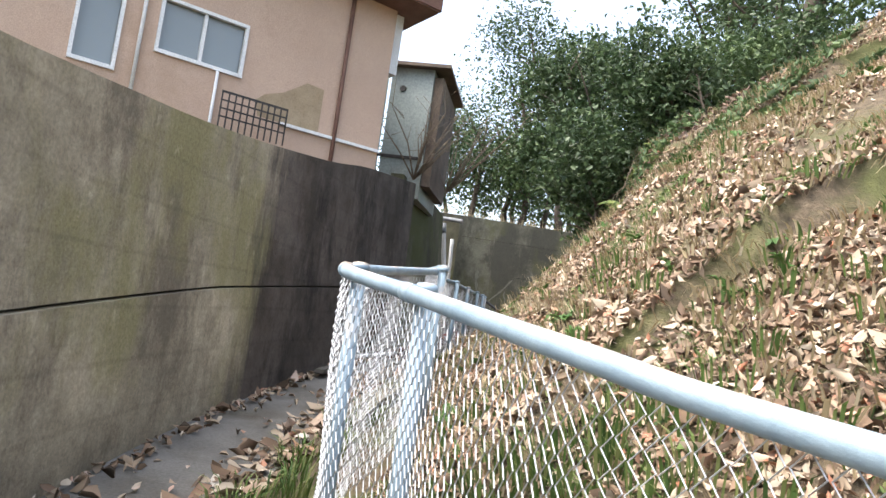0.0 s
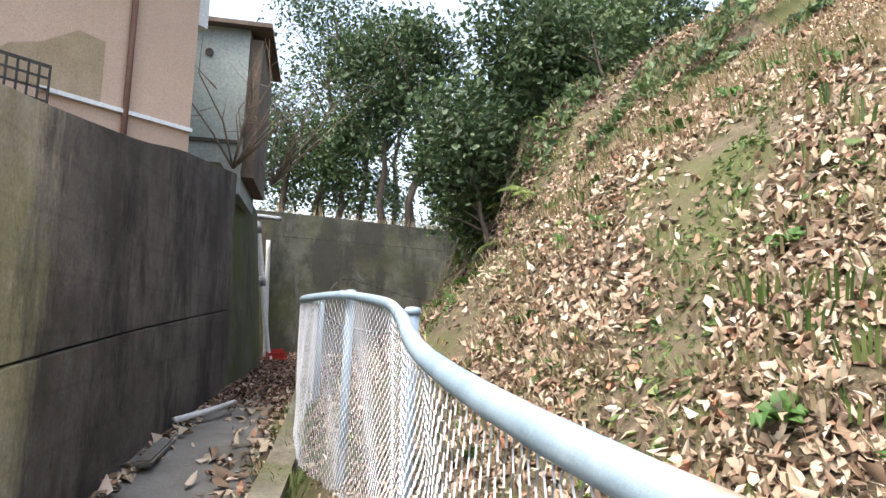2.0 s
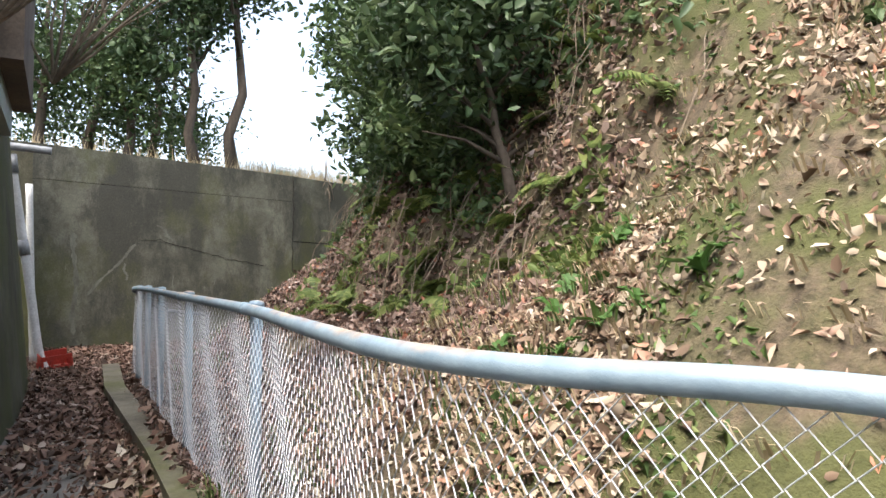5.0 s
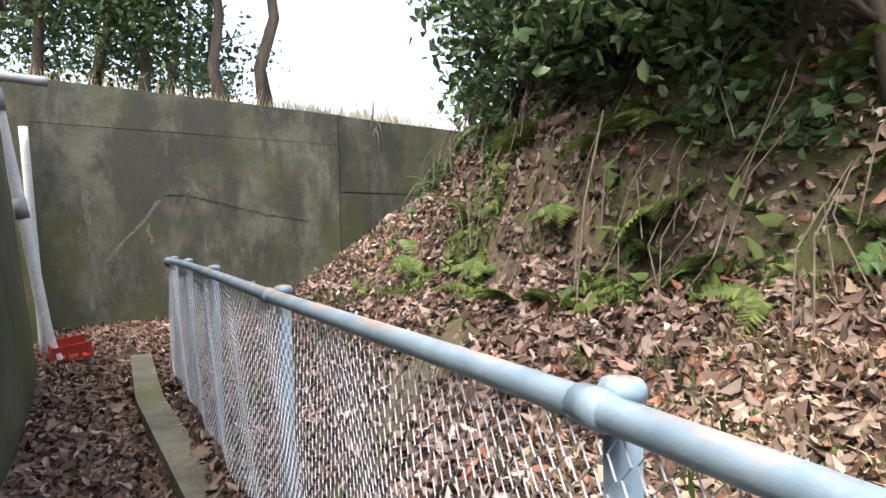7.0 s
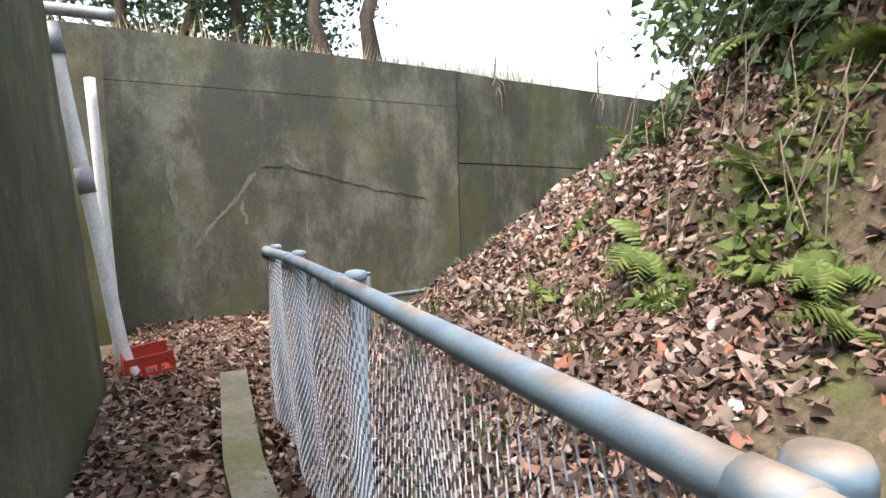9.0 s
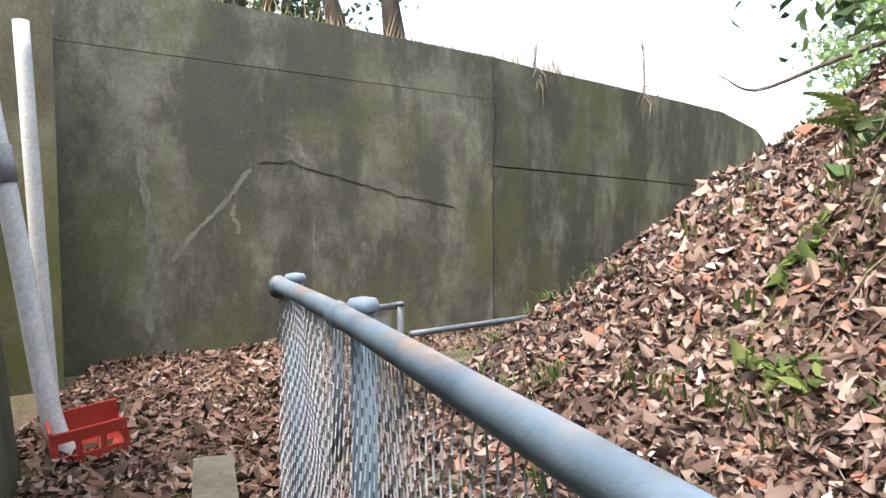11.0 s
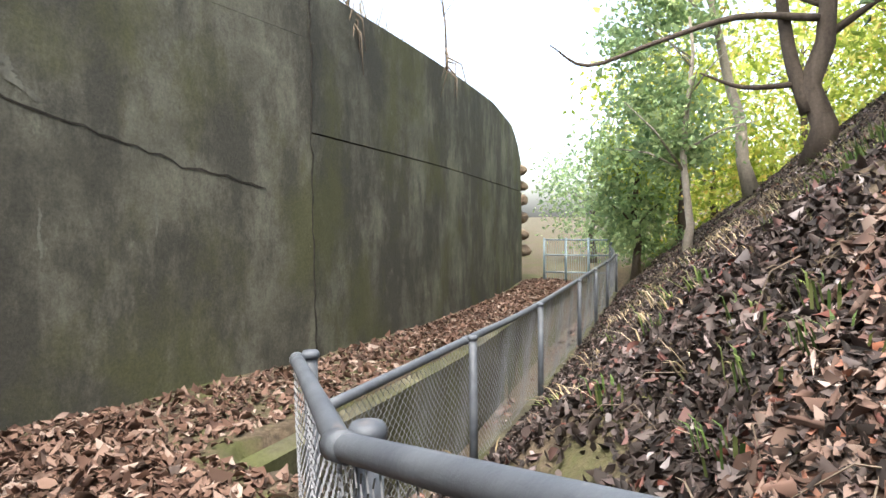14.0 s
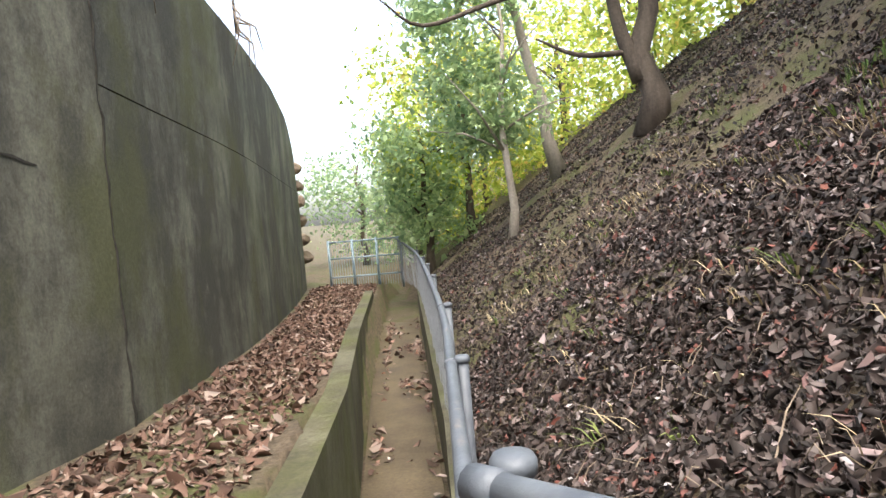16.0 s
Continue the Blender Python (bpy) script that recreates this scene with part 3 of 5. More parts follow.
# Concrete path and kerb
def ribbon(name, left, right, z, thick, mat, label, cat):
    bm = bmesh.new()
    rows = []
    for a, b in zip(left, right):
        rows.append([bm.verts.new((*p, q)) for p, q in ((a, z(a[1])), (b, z(b[1])), (b, z(b[1]) - thick), (a, z(a[1]) - thick))])
    for p, q in zip(rows, rows[1:]):
        for k in range(4):
            bm.faces.new((p[k], p[(k + 1) % 4], q[(k + 1) % 4], q[k]))
    bm.faces.new(rows[0])
    bm.faces.new(rows[-1][::-1])
    bmesh.ops.recalc_face_normals(bm, faces=bm.faces)
    return tagged(part(name, bm, mat), label, cat, kind="structure")


PY = np.arange(-4, 11.01, 0.25)
WX = lambda y: float(np.interp(y, [-4.5, -1.6, 0, 1.4, 3, 5, 7, 9.1, 11, 14], [1.3, 0.35, -0.1, -0.5, -0.85, -1.1, -1.27, -1.4, -1.52, -1.87]))
KX = lambda y: float(np.interp(y, [-4, -1, 1.4, 4, 5.3, 6.3, 8.7, 11.5, 13.4], [3.6, 1.9, 0.3, -0.05, -0.1, -0.16, -0.45, -0.88, -1.03]))
PZ = lambda y: float(np.interp(y, [-6, 0, 4, 6, 13], [-0.51, -0.33, -0.16, -0.04, 0.04]))
ribbon("path", [(WX(y) - 0.02, y) for y in PY], [(KX(y), y) for y in PY], PZ, 0.15, CONC_P, "worn grey concrete footpath strewn with leaves", "path")
KY = np.arange(3.4, 13.45, 0.2)
ribbon("kerb", [(KX(y) + 0.0, y) for y in KY], [(KX(y) + 0.19, y) for y in KY], lambda y: float(np.interp(y, [3.4, 4.5, 6.2], [-0.12, 0.0, 0.165])), 0.5, CONC_K, "mossy concrete kerb below the fence", "kerb")

# Channel beside the leaf track
CH = FOOT[9:13]
ch_l = along([(0.42, 15.66, 0), (1.64, 16.28, 0), (3.29, 17.18, 0), (5.77, 18.69, 0), (10.65, 21.55, 0)], 0.4)
bm = bmesh.new()
strip_wall(bm, ch_l, lambda f: -1.3, lambda f: -0.03 - 0.3 * f, 0.16, 1)
tagged(part("channel_wall", bm, CONC_M), "damp concrete side of the drainage channel", "channel", kind="structure")
ch_r = along([(0.45, 14.97, 0), (1.94, 15.74, 0), (3.63, 16.61, 0), (11.2, 20.85, 0)], 0.4)
bm = bmesh.new()
strip_wall(bm, ch_r, lambda f: -1.3, lambda f: -0.42, 0.18, -1)
tagged(part("channel_wall", bm, CONC_M), "damp concrete side of the drainage channel below the fence", "channel", kind="structure")
bm = bmesh.new()
strip_wall(bm, [Vector((0.32, 15.75, 0)), Vector((0.5, 14.95, 0))], lambda f: -1.3, lambda f: -0.1, 0.2, -1)
tagged(part("channel_wall", bm, CONC_M), "concrete end of the drainage channel", "channel", kind="structure")
rows_l = [(p.x, p.y) for p in along([(0.42, 15.64, 0), (3.29, 17.16, 0), (10.65, 21.5, 0)], 0.5)]
rows_r = [(p.x, p.y) for p in along([(0.5, 15.0, 0), (3.6, 16.64, 0), (11.1, 20.85, 0)], 0.5)]
m_ = min(len(rows_l), len(rows_r))
ribbon("channel_floor", rows_l[:m_], rows_r[:m_], lambda y: -0.98, 0.1, SILT, "wet yellow-brown silt in the channel bed", "channel")

# ---- fences ----
def fence(name, label, rail, post_at, foot, mat, mesh_mat=WIRE, rail_r=0.0245, post_r=0.027, pitch=0.026, curved=True):
    """Pipe-railed chain-link fence: posts stand behind the rail with a domed cap."""
    f = empty(name, label, "fence")
    line = smooth_line(rail, 5) if curved else [Vector(p) for p in along(rail, 0.12)]
    bm = bmesh.new()
    tube(bm, line, rail_r, 12)
    part("rail", bm, mat, f, smooth=True)
    seg = [0.0]
    for a, b in zip(line, line[1:]):
        seg.append(seg[-1] + (b - a).length)

    def at(s):
        k = min(max(int(np.searchsorted(seg, s)) - 1, 0), len(line) - 2)
        t = (s - seg[k]) / max(seg[k + 1] - seg[k], 1e-6)
        return line[k].lerp(line[k + 1], t), (line[k + 1] - line[k]).normalized()

    for target in post_at:
        k = min(range(len(line)), key=lambda i: (line[i].to_2d() - Vector(target)).length)
        p, d = at(seg[k])
        out = Vector((d.y, -d.x, 0)).normalized()
        q = p + out * (rail_r + post_r * 0.9)
        lo = foot(q.y) - 0.15
        bm = bmesh.new()
        tube(bm, [(q.x, q.y, lo), (q.x, q.y, p.z + 0.012)], post_r, 12)
        post = part("post", bm, mat, f, smooth=True)
        bm = bmesh.new()
        tube(bm, [(q.x, q.y, p.z + 0.006), (q.x, q.y, p.z + 0.022), (q.x, q.y, p.z + 0.032), (q.x, q.y, p.z + 0.036)], [post_r + 0.007, post_r + 0.007, post_r + 0.001, 0.008], 14)
        part("cap", bm, mat, post, "domed post cap", smooth=True)
        bm = bmesh.new()
        tube(bm, [p - d * 0.03, p + d * 0.03], rail_r + 0.004, 12)
        part("clamp", bm, mat, f, "rail clamp", smooth=True)
    # woven wires, each a zigzag running down between its neighbours
    n = int(seg[-1] / pitch)
    verts, quads = [], []
    rad = 0.0017
    for i in range(n):
        p, d = at((i + 0.5) * pitch)
        side = Vector((d.y, -d.x, 0)).normalized()
        flat = Vector((d.x, d.y, 0)).normalized()
        top, lo = p.z - rail_r, foot(p.y) + 0.03
        m = max(2, int((top - lo) / pitch))
        base = len(verts)
        for j in range(m + 1):
            z = top - j * pitch
            sway = pitch * (0.75 if (i + j) % 2 else -0.25)
            bulge = 0.012 * math.sin(i * 0.21 + j * 0.13) + (0.004 if (i + j) % 2 else -0.004)
            c = p + flat * (sway - pitch * 0.25) + side * bulge
            for a in (0.5, 2.6, 4.7):
                o = flat * math.cos(a) * rad + side * math.sin(a) * rad
                verts.append((c.x + o.x, c.y + o.y, z))
        for j in range(m):
            for k in range(3):
                a, b = base + j * 3 + k, base + j * 3 + (k + 1) % 3
                quads.append((a, b, b + 3, a + 3))
    me = bpy.data.meshes.new("chain_link")
    me.from_pydata(verts, [], quads)
    as_object("chain_link", me, mesh_mat, f, "silvery woven wire mesh")
    return f


def foot_near(y):
    return float(np.interp(y, [-3, 1, 4, 5.5, 7, 12, 13.6, 15], [-0.35, -0.19, -0.06, 0.1, 0.17, 0.2, 0.0, -0.15]))


RAIL_A = [(3.4, -1.9, 0.636), (2.27, -0.53, 0.715), (1.88, -0.2, 0.772), (1.4, 0.4, 0.844), (1.03, 0.8, 0.903), (0.82, 1.8, 0.964), (0.76, 3, 1.059), (0.68, 3.6, 1.122), (0.42, 4.35, 1.167), (0.17, 4.85, 1.155), (0.06, 5.25, 1.15), (0.01, 5.8, 1.155), (-0.04, 6.9, 1.16), (-0.25, 8.58, 1.165), (-0.41, 10.15, 1.165), (-0.53, 11.3, 1.16), (-0.63, 12.08, 1.15)]
fence("fence", "blue-grey pipe-railed chain-link fence along the path", RAIL_A, [(1.4, 0.42), (1.03, 0.8), (0.76, 3.0), (0.45, 4.3), (-0.04, 6.95), (-0.25, 8.58), (-0.41, 10.12), (-0.53, 11.3), (-0.63, 12.08)], foot_near, ZINC)
RAIL_C = [(-0.64, 12.11, 1.13), (-0.34, 13.58, 0.83), (0.27, 14.83, 0.69)]
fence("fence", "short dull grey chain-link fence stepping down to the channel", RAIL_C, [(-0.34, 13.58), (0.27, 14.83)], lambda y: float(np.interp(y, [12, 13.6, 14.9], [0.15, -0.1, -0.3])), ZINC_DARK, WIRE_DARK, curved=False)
RAIL_B = [(0.42, 14.93, 0.45), (1.94, 15.69, 0.43), (3.63, 16.56, 0.4), (7.4, 18.65, 0.38), (11.16, 20.81, 0.36), (12.6, 21.9, 0.5), (13.6, 22.6, 0.55)]
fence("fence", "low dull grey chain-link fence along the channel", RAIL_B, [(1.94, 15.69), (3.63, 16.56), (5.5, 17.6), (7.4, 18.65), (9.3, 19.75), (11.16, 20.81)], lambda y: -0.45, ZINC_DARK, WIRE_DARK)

# ---- house above the wall ----
def house():
    h = empty("house", "pink-beige stuccoed house on the wall's terrace", "house", at=(-1.535, 7.38, 1.53))
    inv = Matrix.Translation((1.535, -7.38, -1.7))
    u = Vector((-1.335, -1.61, 0)).normalized()
    n = Vector((-u.y, u.x, 0))
    if n.dot(Vector((1, -0.3, 0))) < 0:
        n = -n
    o = Vector((-1.535, 7.38, 0))
    ang = math.atan2(u.y, u.x)

    def at(s, out, z):
        return o + u * s + n * out + Vector((0, 0, z))

    def piece(name, mat, s0, s1, o0, o1, z0, z1, parent, label="", bevel=0.0):
        bm = bmesh.new()
        box(bm, at((s0 + s1) / 2, (o0 + o1) / 2, (z0 + z1) / 2), (s1 - s0, abs(o1 - o0), z1 - z0), ang, bevel)
        bmesh.ops.transform(bm, matrix=inv, verts=bm.verts)
        return part(name, bm, mat, parent, label)

    # facade with two openings: window one at 3.0..3.5 m, window two at 2.1..3.15 m along
    wins = [(2.08, 3.13, 3.5, 4.19), (3.5, 3.98, 3.14, 4.05)]
    T = 0.18
    piece("wall", STUCCO, 0, 2.08, -T, 0, 1.7, 5.2, h)
    piece("wall", STUCCO, 2.08, 3.13, -T, 0, 1.7, 3.5, h)
    piece("wall", STUCCO, 2.08, 3.13, -T, 0, 4.19, 5.2, h)
    piece("wall", STUCCO, 3.13, 3.5, -T, 0, 1.7, 5.2, h)
    piece("wall", STUCCO, 3.5, 3.98, -T, 0, 1.7, 3.14, h)
    piece("wall", STUCCO, 3.5, 3.98, -T, 0, 4.05, 5.2, h)
    piece("wall", STUCCO, 3.98, 9, -T, 0, 1.7, 5.2, h)
    piece("wall", STUCCO, 0, 0.18, -6, -T, 1.7, 5.2, h)
    piece("wall", STUCCO, 0.18, 9, -6, -5.8, 1.7, 5.2, h)
    piece("wall", STUCCO, 8.82, 9, -5.8, -T, 1.7, 5.2, h)
    piece("roof", EAVE, -0.45, 9.4, -6.4, 0.5, 5.2, 5.42, h, "brown eaves and roof edge", 0.02)
    for s0, s1, z0, z1 in wins:
        w = piece("window", WHITE, s0, s1, -0.03, 0.035, z0 - 0.0, z0 + 0.045, h, "white-framed window")
        piece("frame", WHITE, s0, s1, -0.03, 0.03, z1 - 0.04, z1, w)
        piece("frame", WHITE, s0, s0 + 0.04, -0.03, 0.03, z0 + 0.045, z1 - 0.04, w)
        piece("frame", WHITE, s1 - 0.04, s1, -0.03, 0.03, z0 + 0.045, z1 - 0.04, w)
        if s1 - s0 > 0.8:
            piece("frame", WHITE, (s0 + s1) / 2 - 0.02, (s0 + s1) / 2 + 0.02, -0.05, 0.0, z0 + 0.045, z1 - 0.04, w)
        piece("pane", GLASS, s0 + 0.04, s1 - 0.04, -0.06, -0.045, z0 + 0.045, z1 - 0.04, w)
        # added dark sheet that stands in for the shade of the room
        piece("room_shade_sheet", IRON_AND_DARK, s0, s1, -0.5, -0.45, z0, z1, w)
    for s, z0, z1, mat, r in ((3.3, 2.9, 5.2, WHITE, 0.022), (2.38, 2.2, 3.5, WHITE, 0.02), (0.72, 2.2, 5.2, EAVE, 0.03)):
        bm = bmesh.new()
        tube(bm, [at(s, r + 0.012, z0), at(s, r + 0.012, (z0 + z1) / 2), at(s, r + 0.012, z1)], r, 8)
        bmesh.ops.transform(bm, matrix=inv, verts=bm.verts)
        part("drainpipe", bm, mat, h, "drainpipe on the stucco", smooth=True)
    # bare patch where render has come away, ragged upper edge
    bm = bmesh.new()
    prof = [(0.95, 3.7), (1.2, 3.72), (1.5, 3.5), (1.75, 3.4), (1.85, 3.3), (1.8, 3.1), (0.95, 3.1)]
    vs = [bm.verts.new(at(s, 0.006, z)) for s, z in prof]
    vb = [bm.verts.new(at(s, -0.01, z)) for s, z in prof]
    bm.faces.new(vs)
    for i in range(len(vs)):
        bm.faces.new((vs[i], vs[(i + 1) % len(vs)], vb[(i + 1) % len(vs)], vb[i]))
    bmesh.ops.triangulate(bm, faces=[f for f in bm.faces if len(f.verts) > 4])
    bmesh.ops.transform(bm, matrix=inv, verts=bm.verts)
    part("mortar_patch", bm, PATCH, h, "ochre patch of bare mortar")
    piece("plinth", WHITE, 0, 1.5, 0, 0.05, 3.06, 3.1, h, "white drip edge at the foot of the wall")
    # little iron guard below the window
    g = piece("guard_rail", IRON_AND_DARK, 1.5, 2.35, 0.25, 0.27, 3.2, 3.225, h, "dark iron lattice guard")
    for z in (2.9, 3.0, 3.1):
        piece("bar", IRON_AND_DARK, 1.5, 2.35, 0.25, 0.265, z, z + 0.018, g)
    for k in range(11):
        piece("bar", IRON_AND_DARK, 1.5 + k * 0.083, 1.516 + k * 0.083, 0.25, 0.265, 2.75, 3.2, g)
    # bay beyond the corner
    piece("corner_post", WHITE, -0.18, -0.02, -0.35, -0.1, 4.3, 5.2, h)


house()


def shed():
    """Pale sheet-metal lean-to past the house, with a vent hole and a rusty side."""
    s = empty("shed", "pale green sheet-metal shed with rust-stained corner", "shed", at=(-2.0, 9.5, 2.51))
    inv = Matrix.Translation((2.0, -9.5, -2.6))

    def piece(name, mat, c, size, rz=0.12, label="", parent=None, bevel=0.0):
        bm = bmesh.new()
        box(bm, c, size, rz, bevel)
        bmesh.ops.transform(bm, matrix=inv, verts=bm.verts)
        return part(name, bm, mat, parent or s, label)

    piece("body", SHED, (-1.95, 10.25, 3.85), (0.75, 1.9, 2.3))
    for k in range(4):
        piece("sheet_rib", SHED, (-2.28 + 0.2 * k, 9.285 + 0.024 * k, 3.85), (0.02, 0.02, 2.28))
    piece("rusty_side", RUST, (-1.5, 10.35, 3.92), (0.16, 1.85, 1.95), label="brown rusted side sheet")
    piece("roof", RUST, (-1.85, 10.25, 5.03), (1.15, 2.2, 0.06), label="rusty roof edge")
    piece("band", IRON_AND_DARK, (-1.9, 9.28, 3.4), (0.75, 0.03, 0.05))
    bm = bmesh.new()
    tube(bm, [(-1.98, 9.31, 4.62), (-1.98, 9.27, 4.62)], 0.055, 14)
    bmesh.ops.transform(bm, matrix=inv, verts=bm.verts)
    part("vent_hole", bm, IRON_AND_DARK, s, "round dark vent")


shed()

# ---- pipes, crate and small things ----
def drain(name, label, pts, r, mat, cat="pipe"):
    t = empty(name, label, cat, at=pts[0])
    bm = bmesh.new()
    tube(bm, smooth_line(pts, 6), r, 14)
    bmesh.ops.transform(bm, matrix=Matrix.Translation(-Vector(pts[0])), verts=bm.verts)
    part("pipe", bm, mat, t, smooth=True)
    return t


p1 = drain("drainpipe", "weathered white drainpipe leaning down the wall end", [(-1.72, 13.95, 0.02), (-1.82, 13.95, 0.35), (-1.95, 13.95, 1.3), (-2.1, 13.95, 2.3), (-2.17, 13.95, 2.8)], 0.055, PVC)
for z0, z1, x in ((1.55, 1.75, -2.0), (2.62, 2.86, -2.155)):
    bm = bmesh.new()
    tube(bm, [(x + 1.72 + 0.012, 0, z0 - 0.02), (x + 1.72 - 0.018, 0, z1 - 0.02)], 0.064, 14)
    part("coupling", bm, GREYPVC, p1, "grey pipe coupling", smooth=True)
drain("drainpipe", "second slimmer pale drainpipe behind the first", [(-1.95, 14.5, 0.02), (-2.0, 14.5, 1.2), (-2.05, 14.5, 2.55)], 0.045, PVC)
drain("roof_gutter_pipe", "grey horizontal pipe stub above the drainpipe", [(-2.6, 13.85, 2.97), (-2.1, 13.93, 2.96), (-1.72, 13.98, 2.94)], 0.05, GREYPVC)


def crate():
    c = empty("crate", "broken red plastic crate lying in dead leaves", "crate", at=(-1.62, 13.95, 0.06))
    for k, (p, s) in enumerate([((0, 0, 0.02), (0.36, 0.26, 0.02)), ((0, -0.13, 0.05), (0.36, 0.015, 0.06)), ((0, -0.13, 0.19), (0.36, 0.015, 0.06)), ((0, 0.13, 0.12), (0.36, 0.015, 0.22)), ((-0.18, 0, 0.12), (0.015, 0.26, 0.22)), ((0.18, 0, 0.07), (0.015, 0.26, 0.12))]):
        bm = bmesh.new()
        box(bm, p, s, 0, 0.004)
        part("side" if k else "bottom", bm, RED, c)
    for x in (-0.17, -0.06, 0.06, 0.17):
        bm = bmesh.new()
        box(bm, (x, -0.13, 0.12), (0.03, 0.014, 0.08))
        part("slat", bm, RED, c)
    c.rotation_euler = (radians(8), radians(-6), radians(20))


crate()
bm = bmesh.new()
tube(bm, [(0, 0, 0), (0.16, 0.45, 0.02), (0.3, 0.95, 0.05)], 0.028, 9)
ob = part("pipe_offcut", bm, PVC, smooth=True)
ob.location = (-1.2, 6.6, 0.05)
tagged(ob, "broken white pipe lying along the wall foot", "pipe")
bm = bmesh.new()
box(bm, (0, 0, 0), (0.12, 0.9, 0.05), 0.14, 0.015)
ob = part("broken_kerb_stone", bm, CONC_P)
ob.location = (-1.0, 5.6, -0.02)
tagged(ob, "flat broken strip of concrete on the path", "rubble")

# ---- plants ----
rngp = np.random.default_rng(11)
Z = lambda x, y: float(height([(x, y)])[0])

tree("tree", "slim dark evergreen tree on the wall top", (0.28, 17.75, 3.28), (0.1, 18.0, 9.0), 0.1, [((0.0, 18.2, 7.6), (1.5, 1.3, 1.6), 3800), ((-0.6, 18.0, 5.8), (0.9, 0.9, 0.8), 1100)], DARKLEAF, 0.16, 21, group="trees behind the old wall")
tree("tree", "dark trunked tree on the wall top", (1.0, 18.15, 3.28), (1.1, 18.6, 9.5), 0.12, [((1.0, 18.8, 8.6), (1.6, 1.3, 1.4), 3200)], DARKLEAF, 0.16, 22, group="trees behind the old wall")
for k, (x, y, hgt, r, n) in enumerate([(-1.0, 18.6, 6.0, 1.5, 4200), (-2.6, 18.4, 6.6, 1.7, 5200), (-4.4, 19.5, 7.0, 2.0, 5200), (-2.0, 23.0, 8.5, 2.6, 7000), (-0.2, 25.5, 9.0, 2.0, 3800), (-5.0, 24.0, 8.0, 2.6, 5000), (-0.6, 21.0, 9.6, 2.2, 7000), (-1.8, 20.5, 10.6, 2.0, 5000), (0.4, 23.5, 10.8, 1.7, 3600)]):
    tree("tree", "dense dark evergreen tree behind the wall", (x, y, 3.28), (x + 0.2, y, hgt), 0.11, [((x, y, hgt - 0.6), (r, r * 0.8, r * 0.8), n // 2), ((x + 0.2, y - 0.2, 4.9), (r * 0.9, r * 0.7, 0.8), n // 6)], DARKLEAF if k % 3 else MIDLEAF, 0.13, 30 + k, group="trees behind the old wall")
for k, (x, y, hgt, r, n) in enumerate([(4.2, 11.5, 7.5, 1.5, 3600), (5.7, 9.95, 9.0, 1.7, 4200), (5.4, 13.5, 8.5, 1.8, 4200), (7.5, 9.0, 9.5, 2.0, 4200), (8.2, 12.5, 9.5, 2.2, 4600), (10.0, 9.5, 10, 2.2, 4400), (11.0, 6.5, 10, 2.2, 4200), (3.6, 13.2, 8.0, 1.5, 3200), (4.6, 10.6, 10.0, 1.5, 3000), (7.0, 11.0, 11.0, 2.0, 3600), (9.0, 8.0, 11.5, 2.0, 3600)]):
    if n:
        z = Z(x, y) - 0.1
        tree("tree", "hillside tree with airy green crown", (x, y, z), (x + 0.3, y, hgt + 2.0), 0.14, [((x, y, hgt), (r, r, r * 0.9), n // 2), ((x + 0.2, y, hgt + 1.7), (r * 0.9, r * 0.9, r * 0.8), n // 3), ((x - 0.3, y - 0.3, z + 1.1), (1.2, 1.2, 0.6), n // 4)], MIDLEAF if k % 2 else DARKLEAF, 0.12, 50 + k, group="trees on the hill crest")
# overhanging bush on the bank
for k, (x, y, dz, r, n) in enumerate([(1.75, 9.2, 0.75, (0.75, 0.9, 0.75), 5200), (1.9, 10.6, 1.2, (0.8, 0.9, 0.7), 4800), (2.6, 8.3, 0.8, (0.9, 0.9, 0.8), 4200), (2.3, 11.9, 1.3, (0.7, 0.8, 0.6), 2600), (1.35, 7.7, 1.0, (0.6, 0.6, 0.8), 3600), (2.2, 7.9, 0.9, (0.8, 0.6, 0.7), 3600), (3.2, 8.8, 0.8, (1.0, 0.7, 0.7), 3600), (4.2, 9.6, 0.7, (1.1, 0.8, 0.7), 3600), (2.6, 10.3, 1.0, (0.8, 0.9, 0.9), 3600)]):
    z = Z(x + 0.5, y) - 0.05 - (0.6 if y < 9.5 else 0.3)
    tree("bush", "glossy dark green bush hanging over the bank", (x + 0.5, y, z), (x + 0.1, y, z + 1.4), 0.05, [((x, y, z + dz + (0.55 if k > 3 else 0.3)), r, n)] + ([((x - 0.1, y - 0.3, z + 0.3), (r[0] * 0.9, r[1], 0.35), n // 2)] if k < 4 else []), DARKLEAF if k % 3 else MIDLEAF, 0.085, 70 + k, limbs=12, group="bushes on the bank")
# low growth along the lip of the bank
for k, (x, y, z, r, n) in enumerate([(2.0, 8.5, 2.45, (0.5, 0.6, 0.45), 2600), (2.25, 7.7, 2.55, (0.5, 0.55, 0.4), 2200), (2.65, 7.0, 2.85, (0.5, 0.5, 0.4), 1600), (2.0, 9.5, 2.6, (0.5, 0.6, 0.5), 2600), (1.75, 8.1, 1.95, (0.25, 0.4, 0.3), 800)]):
    b = (x + 0.15, y, Z(x + 0.15, y) - 0.1)
    tree("bush", "leafy green undergrowth on the lip of the bank", b, (x, y, b[2] + 0.6), 0.02, [((x, y, z), r, n)], (MIDLEAF, DARKLEAF)[k % 2], 0.075, 170 + k, limbs=10, group="bushes on the bank")
